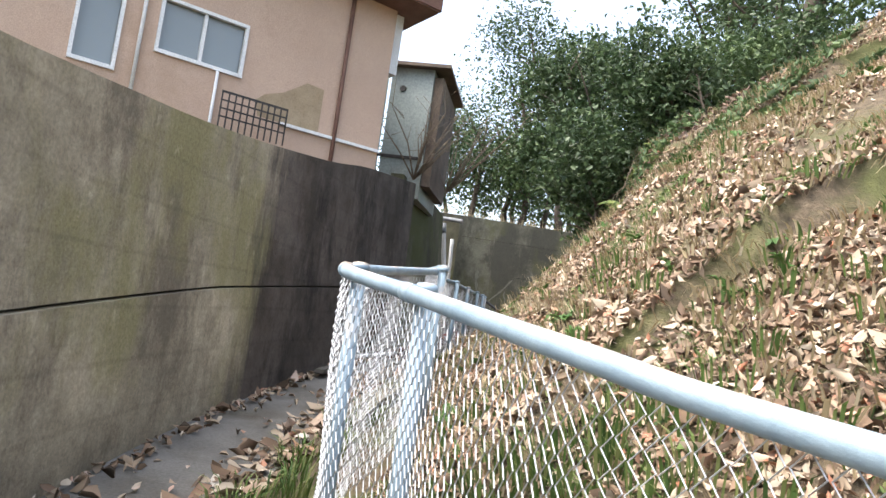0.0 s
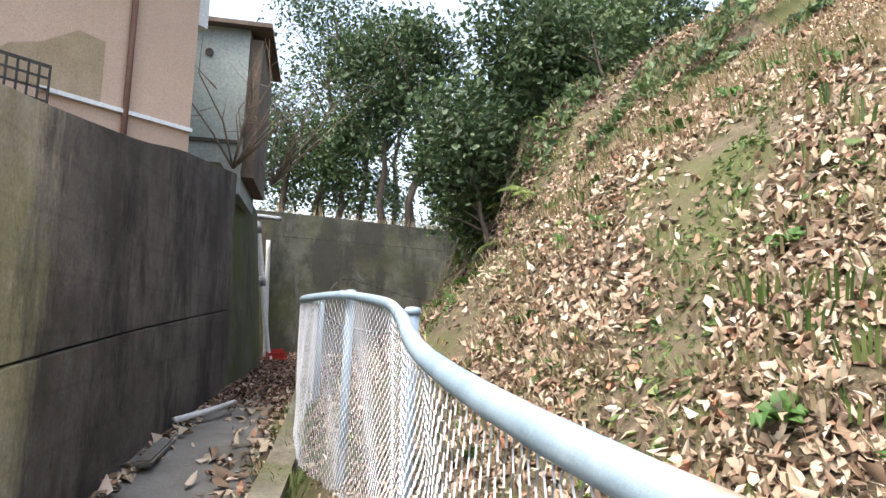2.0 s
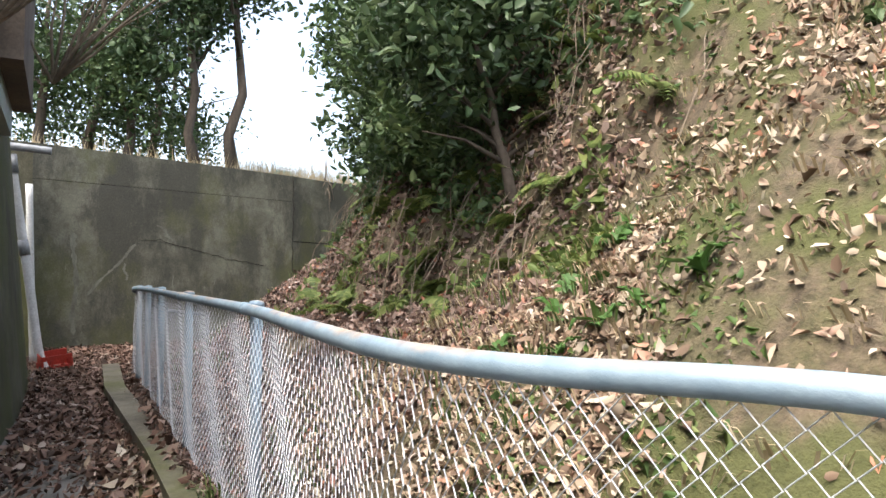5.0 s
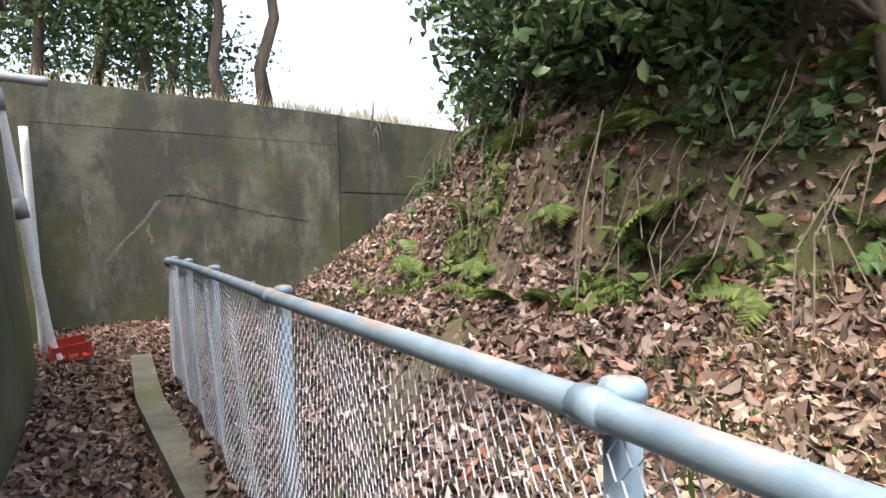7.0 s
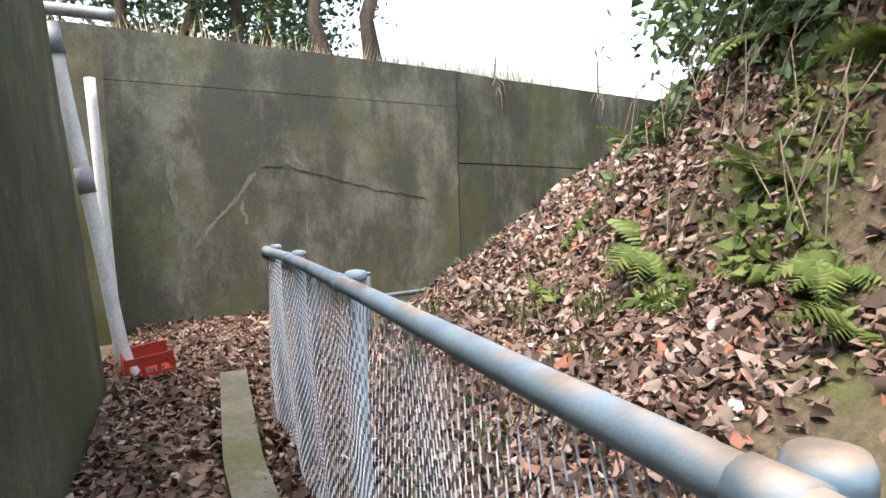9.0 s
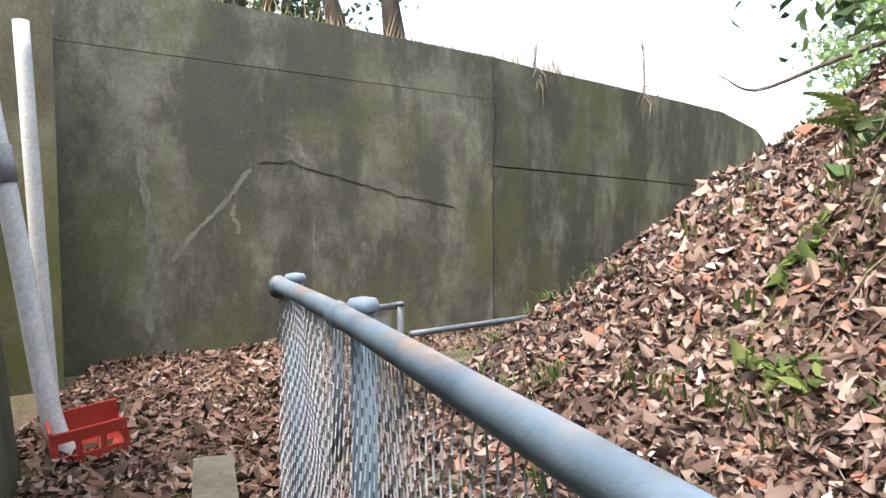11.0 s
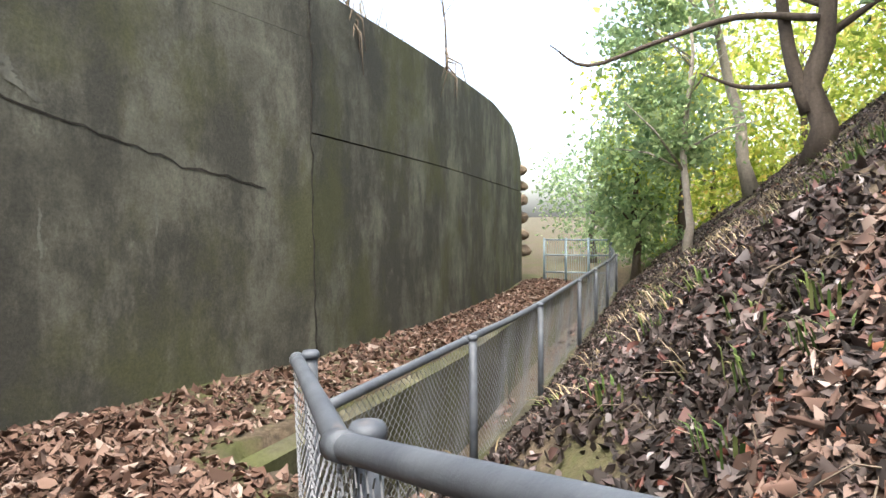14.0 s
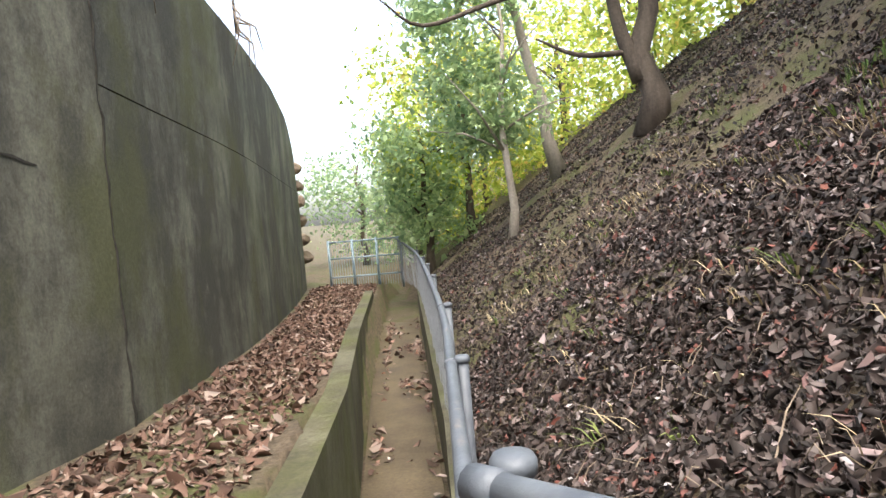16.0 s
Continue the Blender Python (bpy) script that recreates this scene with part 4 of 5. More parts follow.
# trees by the channel
zf = Z(7.55, 15.6) - 0.1
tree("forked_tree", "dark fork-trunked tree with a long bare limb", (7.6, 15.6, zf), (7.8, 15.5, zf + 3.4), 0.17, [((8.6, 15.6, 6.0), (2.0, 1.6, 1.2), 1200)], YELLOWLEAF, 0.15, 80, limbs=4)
bm = bmesh.new()
for pts, r in (([(7.55, 15.68, 2.4), (7.5, 15.9, 3.2), (7.35, 16.0, 4.4), (7.3, 16.1, 5.6)], (0.1, 0.08, 0.06, 0.03)), ([(7.55, 15.75, 2.75), (7.2, 16.3, 2.75), (6.9, 16.7, 2.95)], (0.04, 0.03, 0.012)), ([(7.6, 15.6, 3.5), (7.0, 16.3, 3.55), (6.4, 17.0, 3.3), (5.85, 17.6, 3.05), (5.5, 17.9, 3.3)], (0.05, 0.04, 0.03, 0.022, 0.008))):
    tube(bm, [Vector(p) - Vector((7.6, 15.6, zf)) for p in smooth_line(pts, 4)], [float(np.interp(i / (4 * (len(pts) - 1)), np.linspace(0, 1, len(r)), r)) for i in range(4 * (len(pts) - 1) + 1)], 7)
part("limb", bm, BARK, bpy.data.objects["forked_tree"], smooth=True)
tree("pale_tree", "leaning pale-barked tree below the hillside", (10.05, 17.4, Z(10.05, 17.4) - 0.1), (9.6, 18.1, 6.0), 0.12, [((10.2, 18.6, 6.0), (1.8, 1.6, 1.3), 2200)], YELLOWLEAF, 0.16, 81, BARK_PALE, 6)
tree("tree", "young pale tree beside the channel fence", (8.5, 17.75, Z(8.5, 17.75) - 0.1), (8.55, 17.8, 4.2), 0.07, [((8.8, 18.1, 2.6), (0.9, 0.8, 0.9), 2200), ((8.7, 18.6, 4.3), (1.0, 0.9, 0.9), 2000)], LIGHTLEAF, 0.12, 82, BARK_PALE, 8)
# far trees; their sunlit look is in the brightened leaf colours
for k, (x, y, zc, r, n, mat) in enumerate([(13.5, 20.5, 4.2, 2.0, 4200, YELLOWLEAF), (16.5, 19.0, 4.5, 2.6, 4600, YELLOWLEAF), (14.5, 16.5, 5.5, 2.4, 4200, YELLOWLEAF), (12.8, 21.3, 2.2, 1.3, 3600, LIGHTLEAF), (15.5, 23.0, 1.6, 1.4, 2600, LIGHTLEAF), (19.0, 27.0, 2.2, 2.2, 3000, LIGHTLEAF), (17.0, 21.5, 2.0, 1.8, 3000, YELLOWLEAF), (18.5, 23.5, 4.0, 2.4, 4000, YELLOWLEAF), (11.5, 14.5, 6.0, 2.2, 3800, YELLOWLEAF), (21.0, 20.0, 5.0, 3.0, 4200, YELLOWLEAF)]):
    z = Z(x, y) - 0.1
    tree("tree", "yellow-green tree beyond the channel with sunlight put into its leaf colour" if mat is YELLOWLEAF else "pale blue-green young tree by the channel", (x, y, z), (x, y, zc + 0.8), 0.11, [((x, y, zc), (r, r, r * 0.85), n * 2 // 3), ((x + 0.4, y, zc - 0.9 * r), (r, r, 0.7), n // 3)], mat, 0.15, 90 + k, group="trees beyond the channel")


def scatter_stuff(name, label, cat, mat, xy, size, lift, tilt, seed, slim=0.5, fold=0.3):
    rng = np.random.default_rng(seed)
    e = 0.05
    z = height(xy)
    gx = (height(xy + [e, 0]) - z) / e
    gy = (height(xy + [0, e]) - z) / e
    nrm = np.column_stack([-np.clip(gx, -2, 2), -np.clip(gy, -2, 2), np.ones(len(xy))])
    nrm /= np.linalg.norm(nrm, axis=1, keepdims=True)
    s = size * np.clip(np.exp(rng.normal(size=len(xy)) * 0.38), 0.35, 2.0)
    pts = np.column_stack([xy, z]) + nrm * (lift + rng.uniform(0, 0.02, (len(xy), 1)) + s[:, None] * 0.1)
    me = leaf_mesh(name, pts, nrm + rng.normal(size=nrm.shape) * tilt, s, rng, fold, slim)
    return tagged(as_object(name, me, mat), label, cat, kind="stuff")


def strewn(n, lo, hi, dmin, dmax, seed, thin=0.0):
    """Random places between two distances from the slope's foot, thinned in uneven patches."""
    rng = np.random.default_rng(seed)
    xy = rng.uniform(lo, hi, (n, 2))
    d, s = foot_distance(xy)
    keep = (d > dmin) & (d < dmax)
    keep &= ~((s > 9.25) & (s < 12.6) & (d < 0.02) & (d > -0.95))
    keep &= wobble(xy, 1.3, 0.9) + 0.5 * wobble(xy, 3.7, 2.2) + rng.normal(size=n) * 0.5 > thin
    steep = (height(xy + [0.05, 0]) - height(xy)) / 0.05
    keep &= (steep < 1.9 + rng.normal(size=n) * 0.4) | (rng.uniform(size=n) < 0.3)
    return xy[keep]


scatter_stuff("leaf_litter", "pinkish tan fallen leaves over the hillside", "leaves", LITTER, strewn(360000, (-0.6, -2.5), (6.0, 8.0), 0.0, 5.2, 1, -0.2), 0.038, 0.0, 0.55, 2)
scatter_stuff("leaf_litter", "red-brown fallen leaves at the foot of the bank", "leaves", LITTER_RED, strewn(135000, (-0.8, 6.6), (3.6, 13.3), -0.1, 3.6, 3, -1.0), 0.047, 0.0, 0.6, 4)
scatter_stuff("leaf_litter", "curled brown leaves on the slope above the channel", "leaves", LITTER_DARK, np.concatenate([strewn(110000, (0.2, 12.6), (14, 21), 0.02, 6.0, 5, -0.75), strewn(130000, (0.0, 12.6), (4.5, 17), 0.02, 4.0, 25, -0.7)]), 0.037, 0.0, 0.8, 6)
rl = np.random.default_rng(7)
xy = rl.uniform((-2.1, 7.5), (0.2, 16.9), (30000, 2))
d_, s_ = foot_distance(xy)
wx_ = np.interp(xy[:, 1], [7, 9.1, 11, 13.8, 13.81, 20], [-1.25, -1.38, -1.5, -1.85, -2.2, -2.2])
keep_ = (d_ < 0.0) & (xy[:, 0] > wx_) & (xy[:, 1] < 16.9 + 0.405 * (xy[:, 0] + 0.5)) & (rl.uniform(size=len(xy)) < np.interp(xy[:, 1], [7.5, 9.5, 11], [0.1, 0.6, 1]))
scatter_stuff("leaf_litter", "dead leaves covering the narrow path", "leaves", LITTER_ORANGE, xy[keep_], 0.055, 0.055, 0.45, 8)
xy = rl.uniform((-0.5, 14), (13, 25), (100000, 2))
wy_ = np.interp(xy[:, 0], [-2.2, 2.2, 5.6, 9.0, 12.3], [16.1, 17.9, 19.9, 22.15, 24.3])
d_, s_ = foot_distance(xy)
keep_ = (xy[:, 1] < wy_) & ((d_ < -0.94) | ((s_ < 9.2) & (d_ < -0.1)))
scatter_stuff("leaf_litter", "orange-brown leaves carpeting the track below the wall", "leaves", LITTER_ORANGE, xy[keep_], 0.055, 0.0, 0.45, 9)
xy = rl.uniform((0.5, 15), (11, 22), (30000, 2))
d_, s_ = foot_distance(xy)
keep_ = (d_ < -0.08) & (d_ > -0.66) & (s_ > 9.35) & (s_ < 12.3) & (wobble(xy, 2.1, 0.5) + rl.normal(size=len(xy)) * 0.5 + 0.9 * (np.abs(d_ + 0.36) > 0.2) > 1.1)
scatter_stuff("leaf_litter", "sodden brown leaves lying in the channel", "leaves", LITTER_RED, xy[keep_], 0.075, 0.075, 0.3, 13)
# leaves drifted along the fence foot on the concrete path
xy = np.column_stack([rl.uniform(0, 1, 1500), rl.uniform(-1.5, 9.5, 1500)])
xy[:, 0] = np.array([KX(y) for y in xy[:, 1]]) + 0.1 - np.abs(rl.normal(size=1500)) * 0.22
scatter_stuff("leaf_litter", "reddish leaves drifted at the fence foot", "leaves", LITTER, xy, 0.085, 0.03, 0.35, 10)
xy = np.column_stack([rl.uniform(0, 1, 500), rl.uniform(-1.5, 9.5, 500)])
xy[:, 0] = np.array([WX(y) for y in xy[:, 1]]) + 0.03 + np.abs(rl.normal(size=500)) * 0.09
scatter_stuff("leaf_litter", "few leaves along the wall foot", "leaves", LITTER, xy, 0.07, 0.03, 0.35, 12)


def tufts(name, label, mat, spots, blades, length, seed, spread=0.12, up=1.0):
    """Grass and weeds: thin upright blades in tufts."""
    rng = np.random.default_rng(seed)
    verts, faces = [], []
    z0 = height(np.array(spots))
    for (x, y), z in zip(spots, z0):
        for _ in range(blades):
            a = rng.uniform(0, 2 * math.pi)
            r = spread * math.sqrt(rng.uniform())
            L = length * rng.uniform(0.5, 1.3)
            bx, by = x + r * math.cos(a), y + r * math.sin(a)
            lean = rng.uniform(0.2, 0.9)
            dx, dy = math.cos(a) * lean * L, math.sin(a) * lean * L
            w = 0.003 + 0.003 * rng.uniform()
            px_, py_ = -math.sin(a) * w, math.cos(a) * w
            b = len(verts)
            verts += [(bx - px_, by - py_, z - 0.02), (bx + px_, by + py_, z - 0.02), (bx + dx * 0.45 + px_, by + dy * 0.45 + py_, z + L * 0.6 * up), (bx + dx * 0.45 - px_, by + dy * 0.45 - py_, z + L * 0.6 * up), (bx + dx, by + dy, z + L * 0.75 * up)]
            faces += [(b, b + 1, b + 2, b + 3), (b + 3, b + 2, b + 4)]
    me = bpy.data.meshes.new(name)
    me.from_pydata(verts, [], faces)
    return tagged(as_object(name, me, mat), label, "plants", kind="stuff")


green = strewn(1100, (-0.2, -1), (4.5, 14), 0.2, 3.5, 15, 0.1)
tufts("weeds", "low green weeds among the leaves", GRASSM, [tuple(p) for p in green], 22, 0.085, 16, 0.13)
dry = strewn(4200, (0.3, -1), (5, 8), 0.2, 4.5, 17, -0.6)
tufts("dry_grass", "pale dry grass blades on the slope", DRYGRASS, [tuple(p) for p in dry], 12, 0.1, 18, 0.16, 0.4)
tufts("grass", "green grass growing at the fence foot", GRASSM, [(KX(y) + 0.12 + 0.1 * math.sin(7 * y), y) for y in np.arange(-0.5, 7.5, 0.12)], 26, 0.16, 19, 0.12)
tufts("grass", "lush green grass patch inside the fence", GRASSM, [(1.85 + 0.4 * math.cos(a), 0.6 + 0.35 * math.sin(a * 1.7)) for a in np.arange(0, 9, 0.3)], 44, 0.13, 20, 0.16)
tufts("dry_grass", "matted straw and grass on the slope above the channel", DRYGRASS, [tuple(p) for p in strewn(500, (0.5, 12.3), (6, 17), 0.6, 3.6, 23, 0.1)], 10, 0.16, 24, 0.16, 0.25)


def fern(seed, label="arching green fern on the bank"):
    """A rosette of arching fronds with paired leaflets."""
    rng = np.random.default_rng(seed)
    bm = bmesh.new()
    for _ in range(11):
        a = rng.uniform(0, 2 * math.pi)
        L = rng.uniform(0.22, 0.42)
        d = Vector((math.cos(a), math.sin(a), 0))
        s = Vector((-d.y, d.x, 0))
        for k in range(1, 14):
            t = k / 14
            c = d * L * t + Vector((0, 0, L * (0.75 * t - 0.75 * t * t)))
            w = 0.085 * math.sin(math.pi * min(1, t * 0.9 + 0.1)) + 0.01
            for sg in (-1, 1):
                e = c + s * sg * w + d * 0.03 + Vector((0, 0, -0.02))
                h = c.lerp(e, 0.5) + d * 0.02 + Vector((0, 0, 0.006))
                bm.faces.new([bm.verts.new(v) for v in (c - d * 0.012, c + d * 0.016, h, e)])
    me = bpy.data.meshes.new("fern")
    bm.to_mesh(me)
    bm.free()
    return tagged(as_object("fern", me, FERNM), label, "fern", "ferns on the bank")


f0, f1 = fern(1), fern(2)
spots = [(1.3, 8.9), (1.55, 9.4), (1.2, 9.9), (1.45, 10.6), (1.75, 8.2), (1.9, 7.5), (1.6, 7.0), (1.25, 11.2), (1.6, 11.6), (2.0, 9.9), (2.1, 8.7), (1.85, 11.0), (1.4, 7.9), (2.3, 7.2), (1.1, 9.2), (1.7, 10.1), (2.2, 10.5), (1.35, 10.1), (2.0, 6.6), (1.8, 12.2), (1.55, 7.3), (1.7, 7.5), (1.8, 7.2), (1.95, 7.8), (1.6, 7.7), (1.75, 7.8), (1.5, 8.3), (1.6, 8.6), (1.7, 8.8), (1.5, 8.7), (2.1, 7.4), (1.65, 9.1), (1.75, 9.8)]
for k, (x, y) in enumerate(spots):
    m = pose(x, y, Z(x, y) + 0.01, -20 + 7 * (k % 3), -25, 67 * k) @ Matrix.Scale(0.6 + 0.12 * (k % 4), 4)
    if k < 2:
        (f0, f1)[k].matrix_basis = m
    else:
        c = copy_thing((f0, f1)[k % 2], m)
        c.scale = [0.6 + 0.12 * (k % 4)] * 3

# creeping greenery on the bank face
def creeping(n, lo, hi, dmin, dmax, seed, thin):
    xy = strewn(n, lo, hi, dmin, dmax, seed, -9)
    return xy[wobble(xy, 2.9, seed * 0.37) + 0.5 * wobble(xy, 7.0, 1.0) > thin]


scatter_stuff("ivy", "creeping green plants on the earth bank", "plants", FERNM, creeping(26000, (0.9, 6.4), (2.6, 12), 1.45, 2.5, 61, 0.45), 0.06, 0.02, 0.9, 62)
scatter_stuff("ivy", "dark low leaves at the top of the bank", "plants", MIDLEAF, creeping(26000, (1.2, 5.6), (4.6, 12), 2.1, 4.4, 63, 0.0), 0.07, 0.05, 1.0, 64)
scatter_stuff("ground_moss", "short olive herbs between the leaves", "plants", GRASSM, creeping(60000, (0.4, -0.5), (4.6, 8.0), 0.2, 4.0, 65, 0.35), 0.028, 0.0, 0.9, 66, 0.4)


def rosette(seed):
    """A flat weed: long toothless leaves spreading from one root, each bent at its middle."""
    rng = np.random.default_rng(seed)
    bm = bmesh.new()
    root = bm.verts.new((0, 0, 0))
    for k in range(13):
        a = k * 2.4 + rng.uniform(-0.3, 0.3)
        L = rng.uniform(0.06, 0.12)
        d, c = Vector((math.cos(a), math.sin(a), 0)), Vector((-math.sin(a), math.cos(a), 0))
        up = Vector((0, 0, rng.uniform(0.35, 0.9) * L))
        rows = [(d * L * t + up * h, 0.017 * wd) for t, h, wd in ((0.35, 0.7, 0.9), (0.7, 0.95, 1.0), (1.0, 0.7, 0.1))]
        vs = [(bm.verts.new(p - c * w), bm.verts.new(p + Vector((0, 0, -0.004))), bm.verts.new(p + c * w)) for p, w in rows]
        bm.faces.new((root, vs[0][1], vs[0][0]))
        bm.faces.new((root, vs[0][2], vs[0][1]))
        for p, q in zip(vs, vs[1:]):
            bm.faces.new((p[0], p[1], q[1], q[0]))
            bm.faces.new((p[1], p[2], q[2], q[1]))
    me = bpy.data.meshes.new("weed")
    bm.to_mesh(me)
    bm.free()
    return tagged(as_object("weed", me, WEED), "bright green rosette weed among dead leaves", "weed", "weeds on the slope")


WEED = leafy("fresh_weed_leaves", [(0.0, (0.042, 0.098, 0.021)), (0.6, (0.084, 0.168, 0.035)), (1.0, (0.140, 0.224, 0.063))], 0.5, 0.25)
w0 = rosette(3)
rw = np.random.default_rng(91)
wspots = [(1.18, 5.8), (1.09, 5.85), (1.12, 6.24), (1.0, 6.0), (0.9, 6.5), (1.25, 6.1), (1.3, 5.6)] + [(float(q[0]), float(q[1])) for q in strewn(150, (0.7, 1.0), (3.6, 7.6), 0.3, 2.8, 92, 0.2)]
for k, (x, y) in enumerate(wspots):
    m = pose(x, y, Z(x, y) + 0.012, 0, -28, float(rw.uniform(0, 360)))
    if k:
        copy_thing(w0, m).scale = [float(rw.uniform(0.7, 1.4))] * 3
    else:
        w0.matrix_basis = m

# fallen twigs and straw in the litter above the channel
def twigs(n, lo, hi, dmin, dmax, seed, length, r):
    rng = np.random.default_rng(seed)
    xy = strewn(n, lo, hi, dmin, dmax, seed, -0.3)
    z = height(xy)
    bm = bmesh.new()
    for (x, y), h in zip(xy, z):
        a, L = rng.uniform(0, 6.28), length * rng.uniform(0.4, 1.4)
        ex, ey = x + L * math.cos(a), y + L * math.sin(a)
        hz = float(height([(ex, ey)])[0])
        tube(bm, [(x, y, h + 0.01), ((x + ex) / 2 + rng.normal() * 0.02, (y + ey) / 2, (h + hz) / 2 + 0.05 + 0.04 * rng.uniform()), (ex, ey, hz + 0.02)], [r, r * 0.8, r * 0.4], 3, False)
    return bm


tagged(part("twigs", twigs(900, (0.2, 12.8), (6.5, 18), 0.3, 3.6, 93, 0.22, 0.0035), TWIG), "thin dead stalks tangled in the leaf litter", "plants", kind="stuff")
tagged(part("twigs", twigs(500, (0.8, 5.5), (4.0, 12), 1.5, 3.4, 94, 0.3, 0.004), TWIG), "dry stalks lying on the bank", "plants", kind="stuff")
tufts("grass", "drooping dull grass tussocks above the channel", FERNM, [tuple(p) for p in strewn(300, (0.4, 12.8), (7, 18), 0.5, 3.4, 95, 0.7)], 16, 0.2, 96, 0.1, 0.25)

# roots and dead stems hanging from the bank
bm = bmesh.new()
rr = np.random.default_rng(31)
for _ in range(150):
    x, y = rr.uniform(1.35, 2.2), rr.uniform(7.0, 11.8)
    z = Z(x, y)
    tube(bm, [(x, y, z + 0.35), (x - 0.12, y + rr.normal() * 0.05, z + 0.2), (x - 0.2, y + rr.normal() * 0.1, z - 0.1)], 0.003, 4)
tube(bm, [(1.2, 8.85, Z(1.2, 8.85)), (1.3, 8.9, 1.5), (1.45, 8.95, 1.95)], 0.007, 5)
tagged(part("dead_stems", bm, TWIG), "dry roots and stems hanging down the bank", "plants", kind="stuff")

# dry growth along the old wall's top
def wall_top_growth():
    rng = np.random.default_rng(41)
    verts, faces = [], []
    for _ in range(1500):
        x = rng.uniform(-3, 11.5)
        y = float(np.interp(x, [-2.2, 2.2, 5.6, 9.0, 12.3], [16.2, 17.98, 20.0, 22.25, 24.45])) + rng.uniform(0.1, 0.8)
        z, L = w_top(x) - 0.05, rng.uniform(0.08, 0.3) * rng.choice([0.5, 1, 1.6]) * (1.8 if 2.5 < x < 4 else 1)
        a = rng.uniform(0, 6.28)
        w = 0.008
        b = len(verts)
        verts += [(x - w, y, z), (x + w, y, z), (x + 0.3 * L * math.cos(a), y + 0.3 * L * math.sin(a), z + L)]
        faces.append((b, b + 1, b + 2))
    for _ in range(2600):
        x = rng.normal() * 0.25 + rng.choice([1.5, 1.9, 2.3, 2.7, 3.2, 3.6, 4.3, 5.0])
        y, L = 17.7 + 0.5 * x + rng.uniform(0.2, 1.6), rng.uniform(0.25, 0.75)
        a, w, b = rng.uniform(0, 6.28), 0.006, len(verts)
        verts += [(x - w, y, 3.28), (x + w, y, 3.28), (x + 0.35 * L * math.cos(a), y + 0.35 * L * math.sin(a), 3.3 + L)]
        faces.append((b, b + 1, b + 2))
    me = bpy.data.meshes.new("dry_grass")
    me.from_pydata(verts, [], faces)
    tagged(as_object("dry_grass", me, DRYGRASS), "straw-coloured dry grass on the wall top", "plants", kind="stuff")


wall_top_growth()


def sapling(base, top, seed):
    rng = np.random.default_rng(seed)
    t0 = empty("sapling", "bare sapling rooted in the wall top", "sapling", at=base)
    t = Vector(top) - Vector(base)

    def stick(name, pts, radii):
        bm = bmesh.new()
        tube(bm, pts, radii, 6)
        part(name, bm, TWIG, t0, smooth=True)

    stick("stem", [Vector((0, 0, 0)), t * 0.5 + Vector((0.03, 0, 0)), t], [0.022, 0.015, 0.004])
    for k in range(6):
        s = t * 0.05 * k
        e = s + Vector((rng.normal() * 0.15, rng.normal() * 0.1 - 0.2, -rng.uniform(0.3, 0.7)))
        stick("root", [s, s.lerp(e, 0.5) + Vector((0.03, -0.08, 0.08)), e], [0.014, 0.011, 0.004])
    for k in range(5):
        s = t * rng.uniform(0.2, 0.8)
        stick("twig", [s, s + Vector((rng.normal() * 0.2, rng.normal() * 0.1, 0.35))], [0.006, 0.002])


sapling((5.55, 19.85, 3.35), (5.5, 19.9, 4.6), 5)
sapling((3.0, 18.6, 3.3), (3.05, 18.6, 3.95), 6)


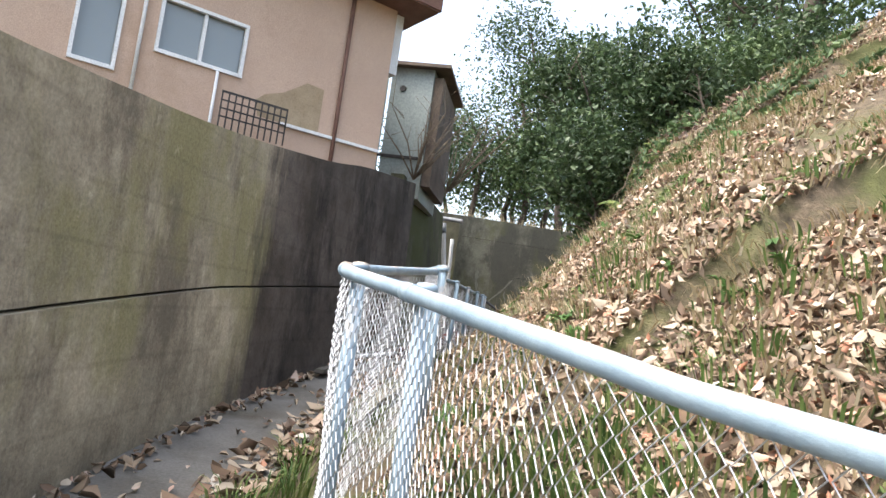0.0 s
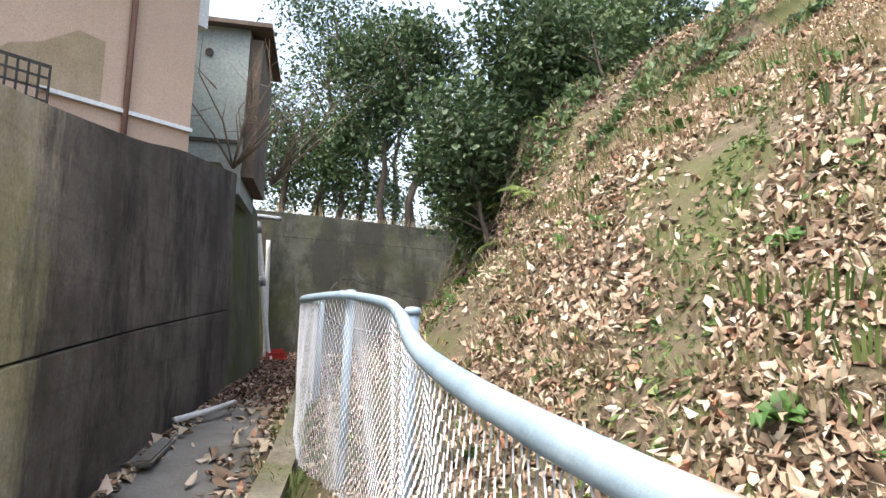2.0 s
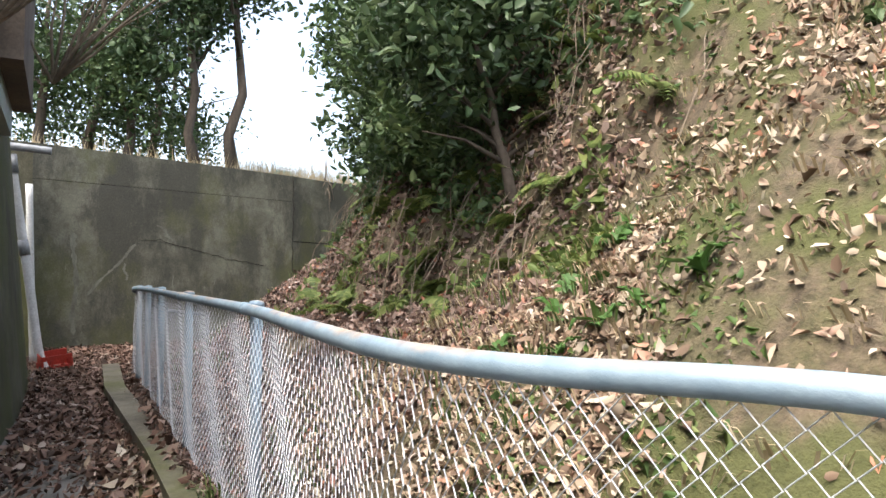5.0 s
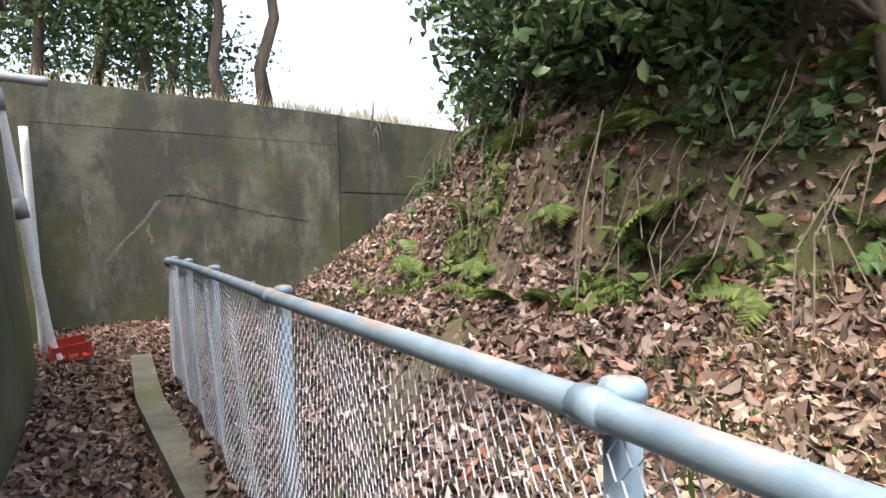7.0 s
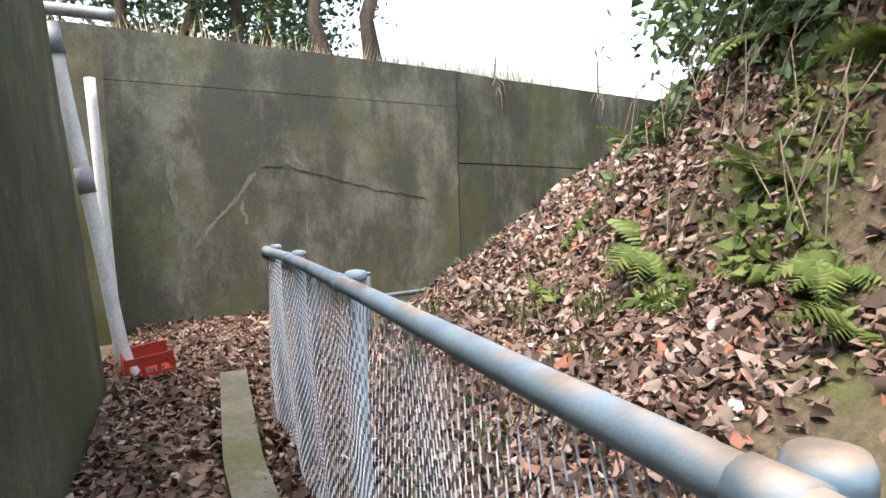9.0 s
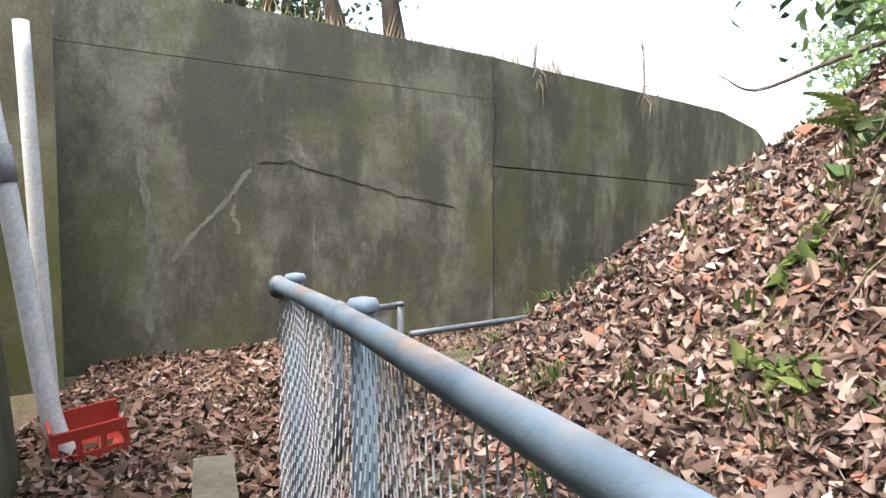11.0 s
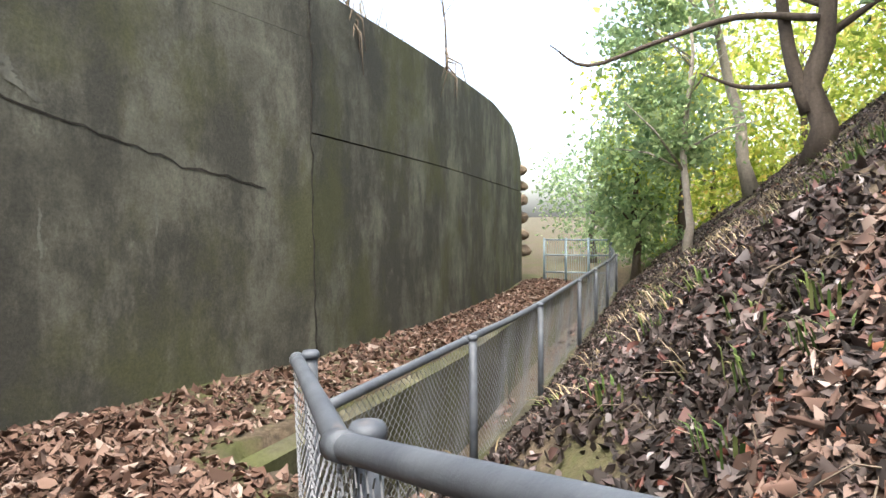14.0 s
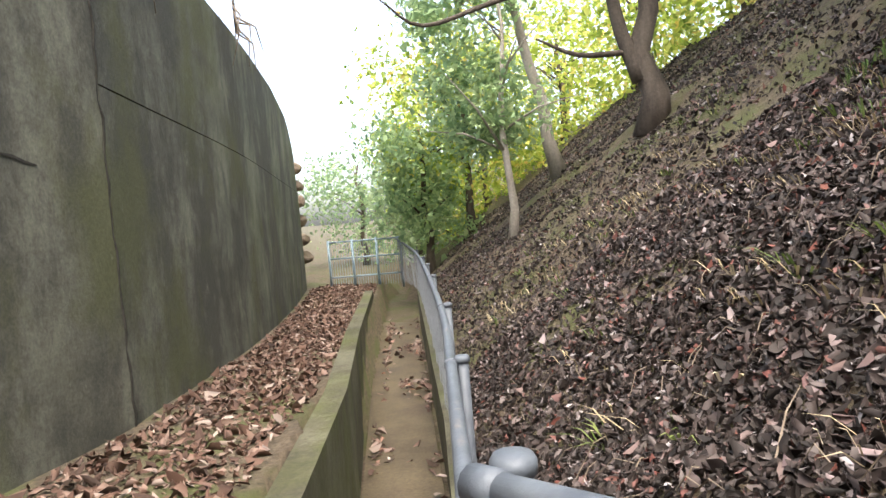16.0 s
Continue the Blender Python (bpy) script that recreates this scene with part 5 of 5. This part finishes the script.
def bare_shrub(base, seed):
    rng = np.random.default_rng(seed)
    bm = bmesh.new()
    b = Vector(base)
    for k in range(14):
        d = Vector((rng.normal() * 0.5 + 0.35, rng.normal() * 0.35 - 0.1, rng.uniform(0.6, 1.6)))
        p = [b, b + d * 0.4, b + d * 0.8 + Vector((rng.normal(), rng.normal(), 0)) * 0.1, b + d * 1.15]
        tube(bm, p, [0.016, 0.012, 0.007, 0.002], 5)
        for _ in range(3):
            s = b + d * rng.uniform(0.4, 1)
            tube(bm, [s, s + Vector((rng.normal() * 0.25, rng.normal() * 0.2, rng.uniform(0, 0.35)))], [0.006, 0.002], 4)
    tagged(part("bare_shrub", bm, TWIG, smooth=True), "leafless grey shrub by the shed", "shrub")


bare_shrub((-1.5, 9.1, 2.9), 8)
bare_shrub((-1.25, 10.4, 2.95), 9)


def gate():
    g = empty("gate", "distant grey mesh gate at the end of the track", "gate", at=(12.6, 24.0, -0.6))
    a, b = Vector((12.66, 23.98, 0)), Vector((13.4, 22.4, 0))
    for k in range(4):
        p = a.lerp(b, k / 3) - Vector((12.6, 24.0, 0))
        bm = bmesh.new()
        tube(bm, [(p.x, p.y, 0), (p.x, p.y, 1.25)], 0.03, 8)
        part("post", bm, ZINC, g, smooth=True)
    for z in (0.35, 0.8, 1.2):
        bm = bmesh.new()
        tube(bm, [a - Vector((12.6, 24.0, -z)), b - Vector((12.6, 24.0, -z))], 0.02, 8)
        part("rail", bm, ZINC, g, smooth=True)
    for k in range(30):
        p = a.lerp(b, k / 29) - Vector((12.6, 24.0, 0))
        bm = bmesh.new()
        tube(bm, [(p.x, p.y, 0.1), (p.x, p.y, 1.2)], 0.005, 4)
        part("bar", bm, ZINC, g)


gate()

# teal bin standing on the terrace
bm = bmesh.new()
box(bm, (0, 0, 0.27), (0.42, 0.36, 0.54), 0.3, 0.03)
TEAL = surface("faded_teal_plastic", (0.2, 0.5, 0.46), (0.3, 0.6, 0.55), 5, 0.5, 50, bumpy=0.05)
ob = part("storage_box", bm, TEAL)
ob.location = (2.35, 20.4, 3.3)
tagged(ob, "faded teal plastic box on the grassy terrace", "box")
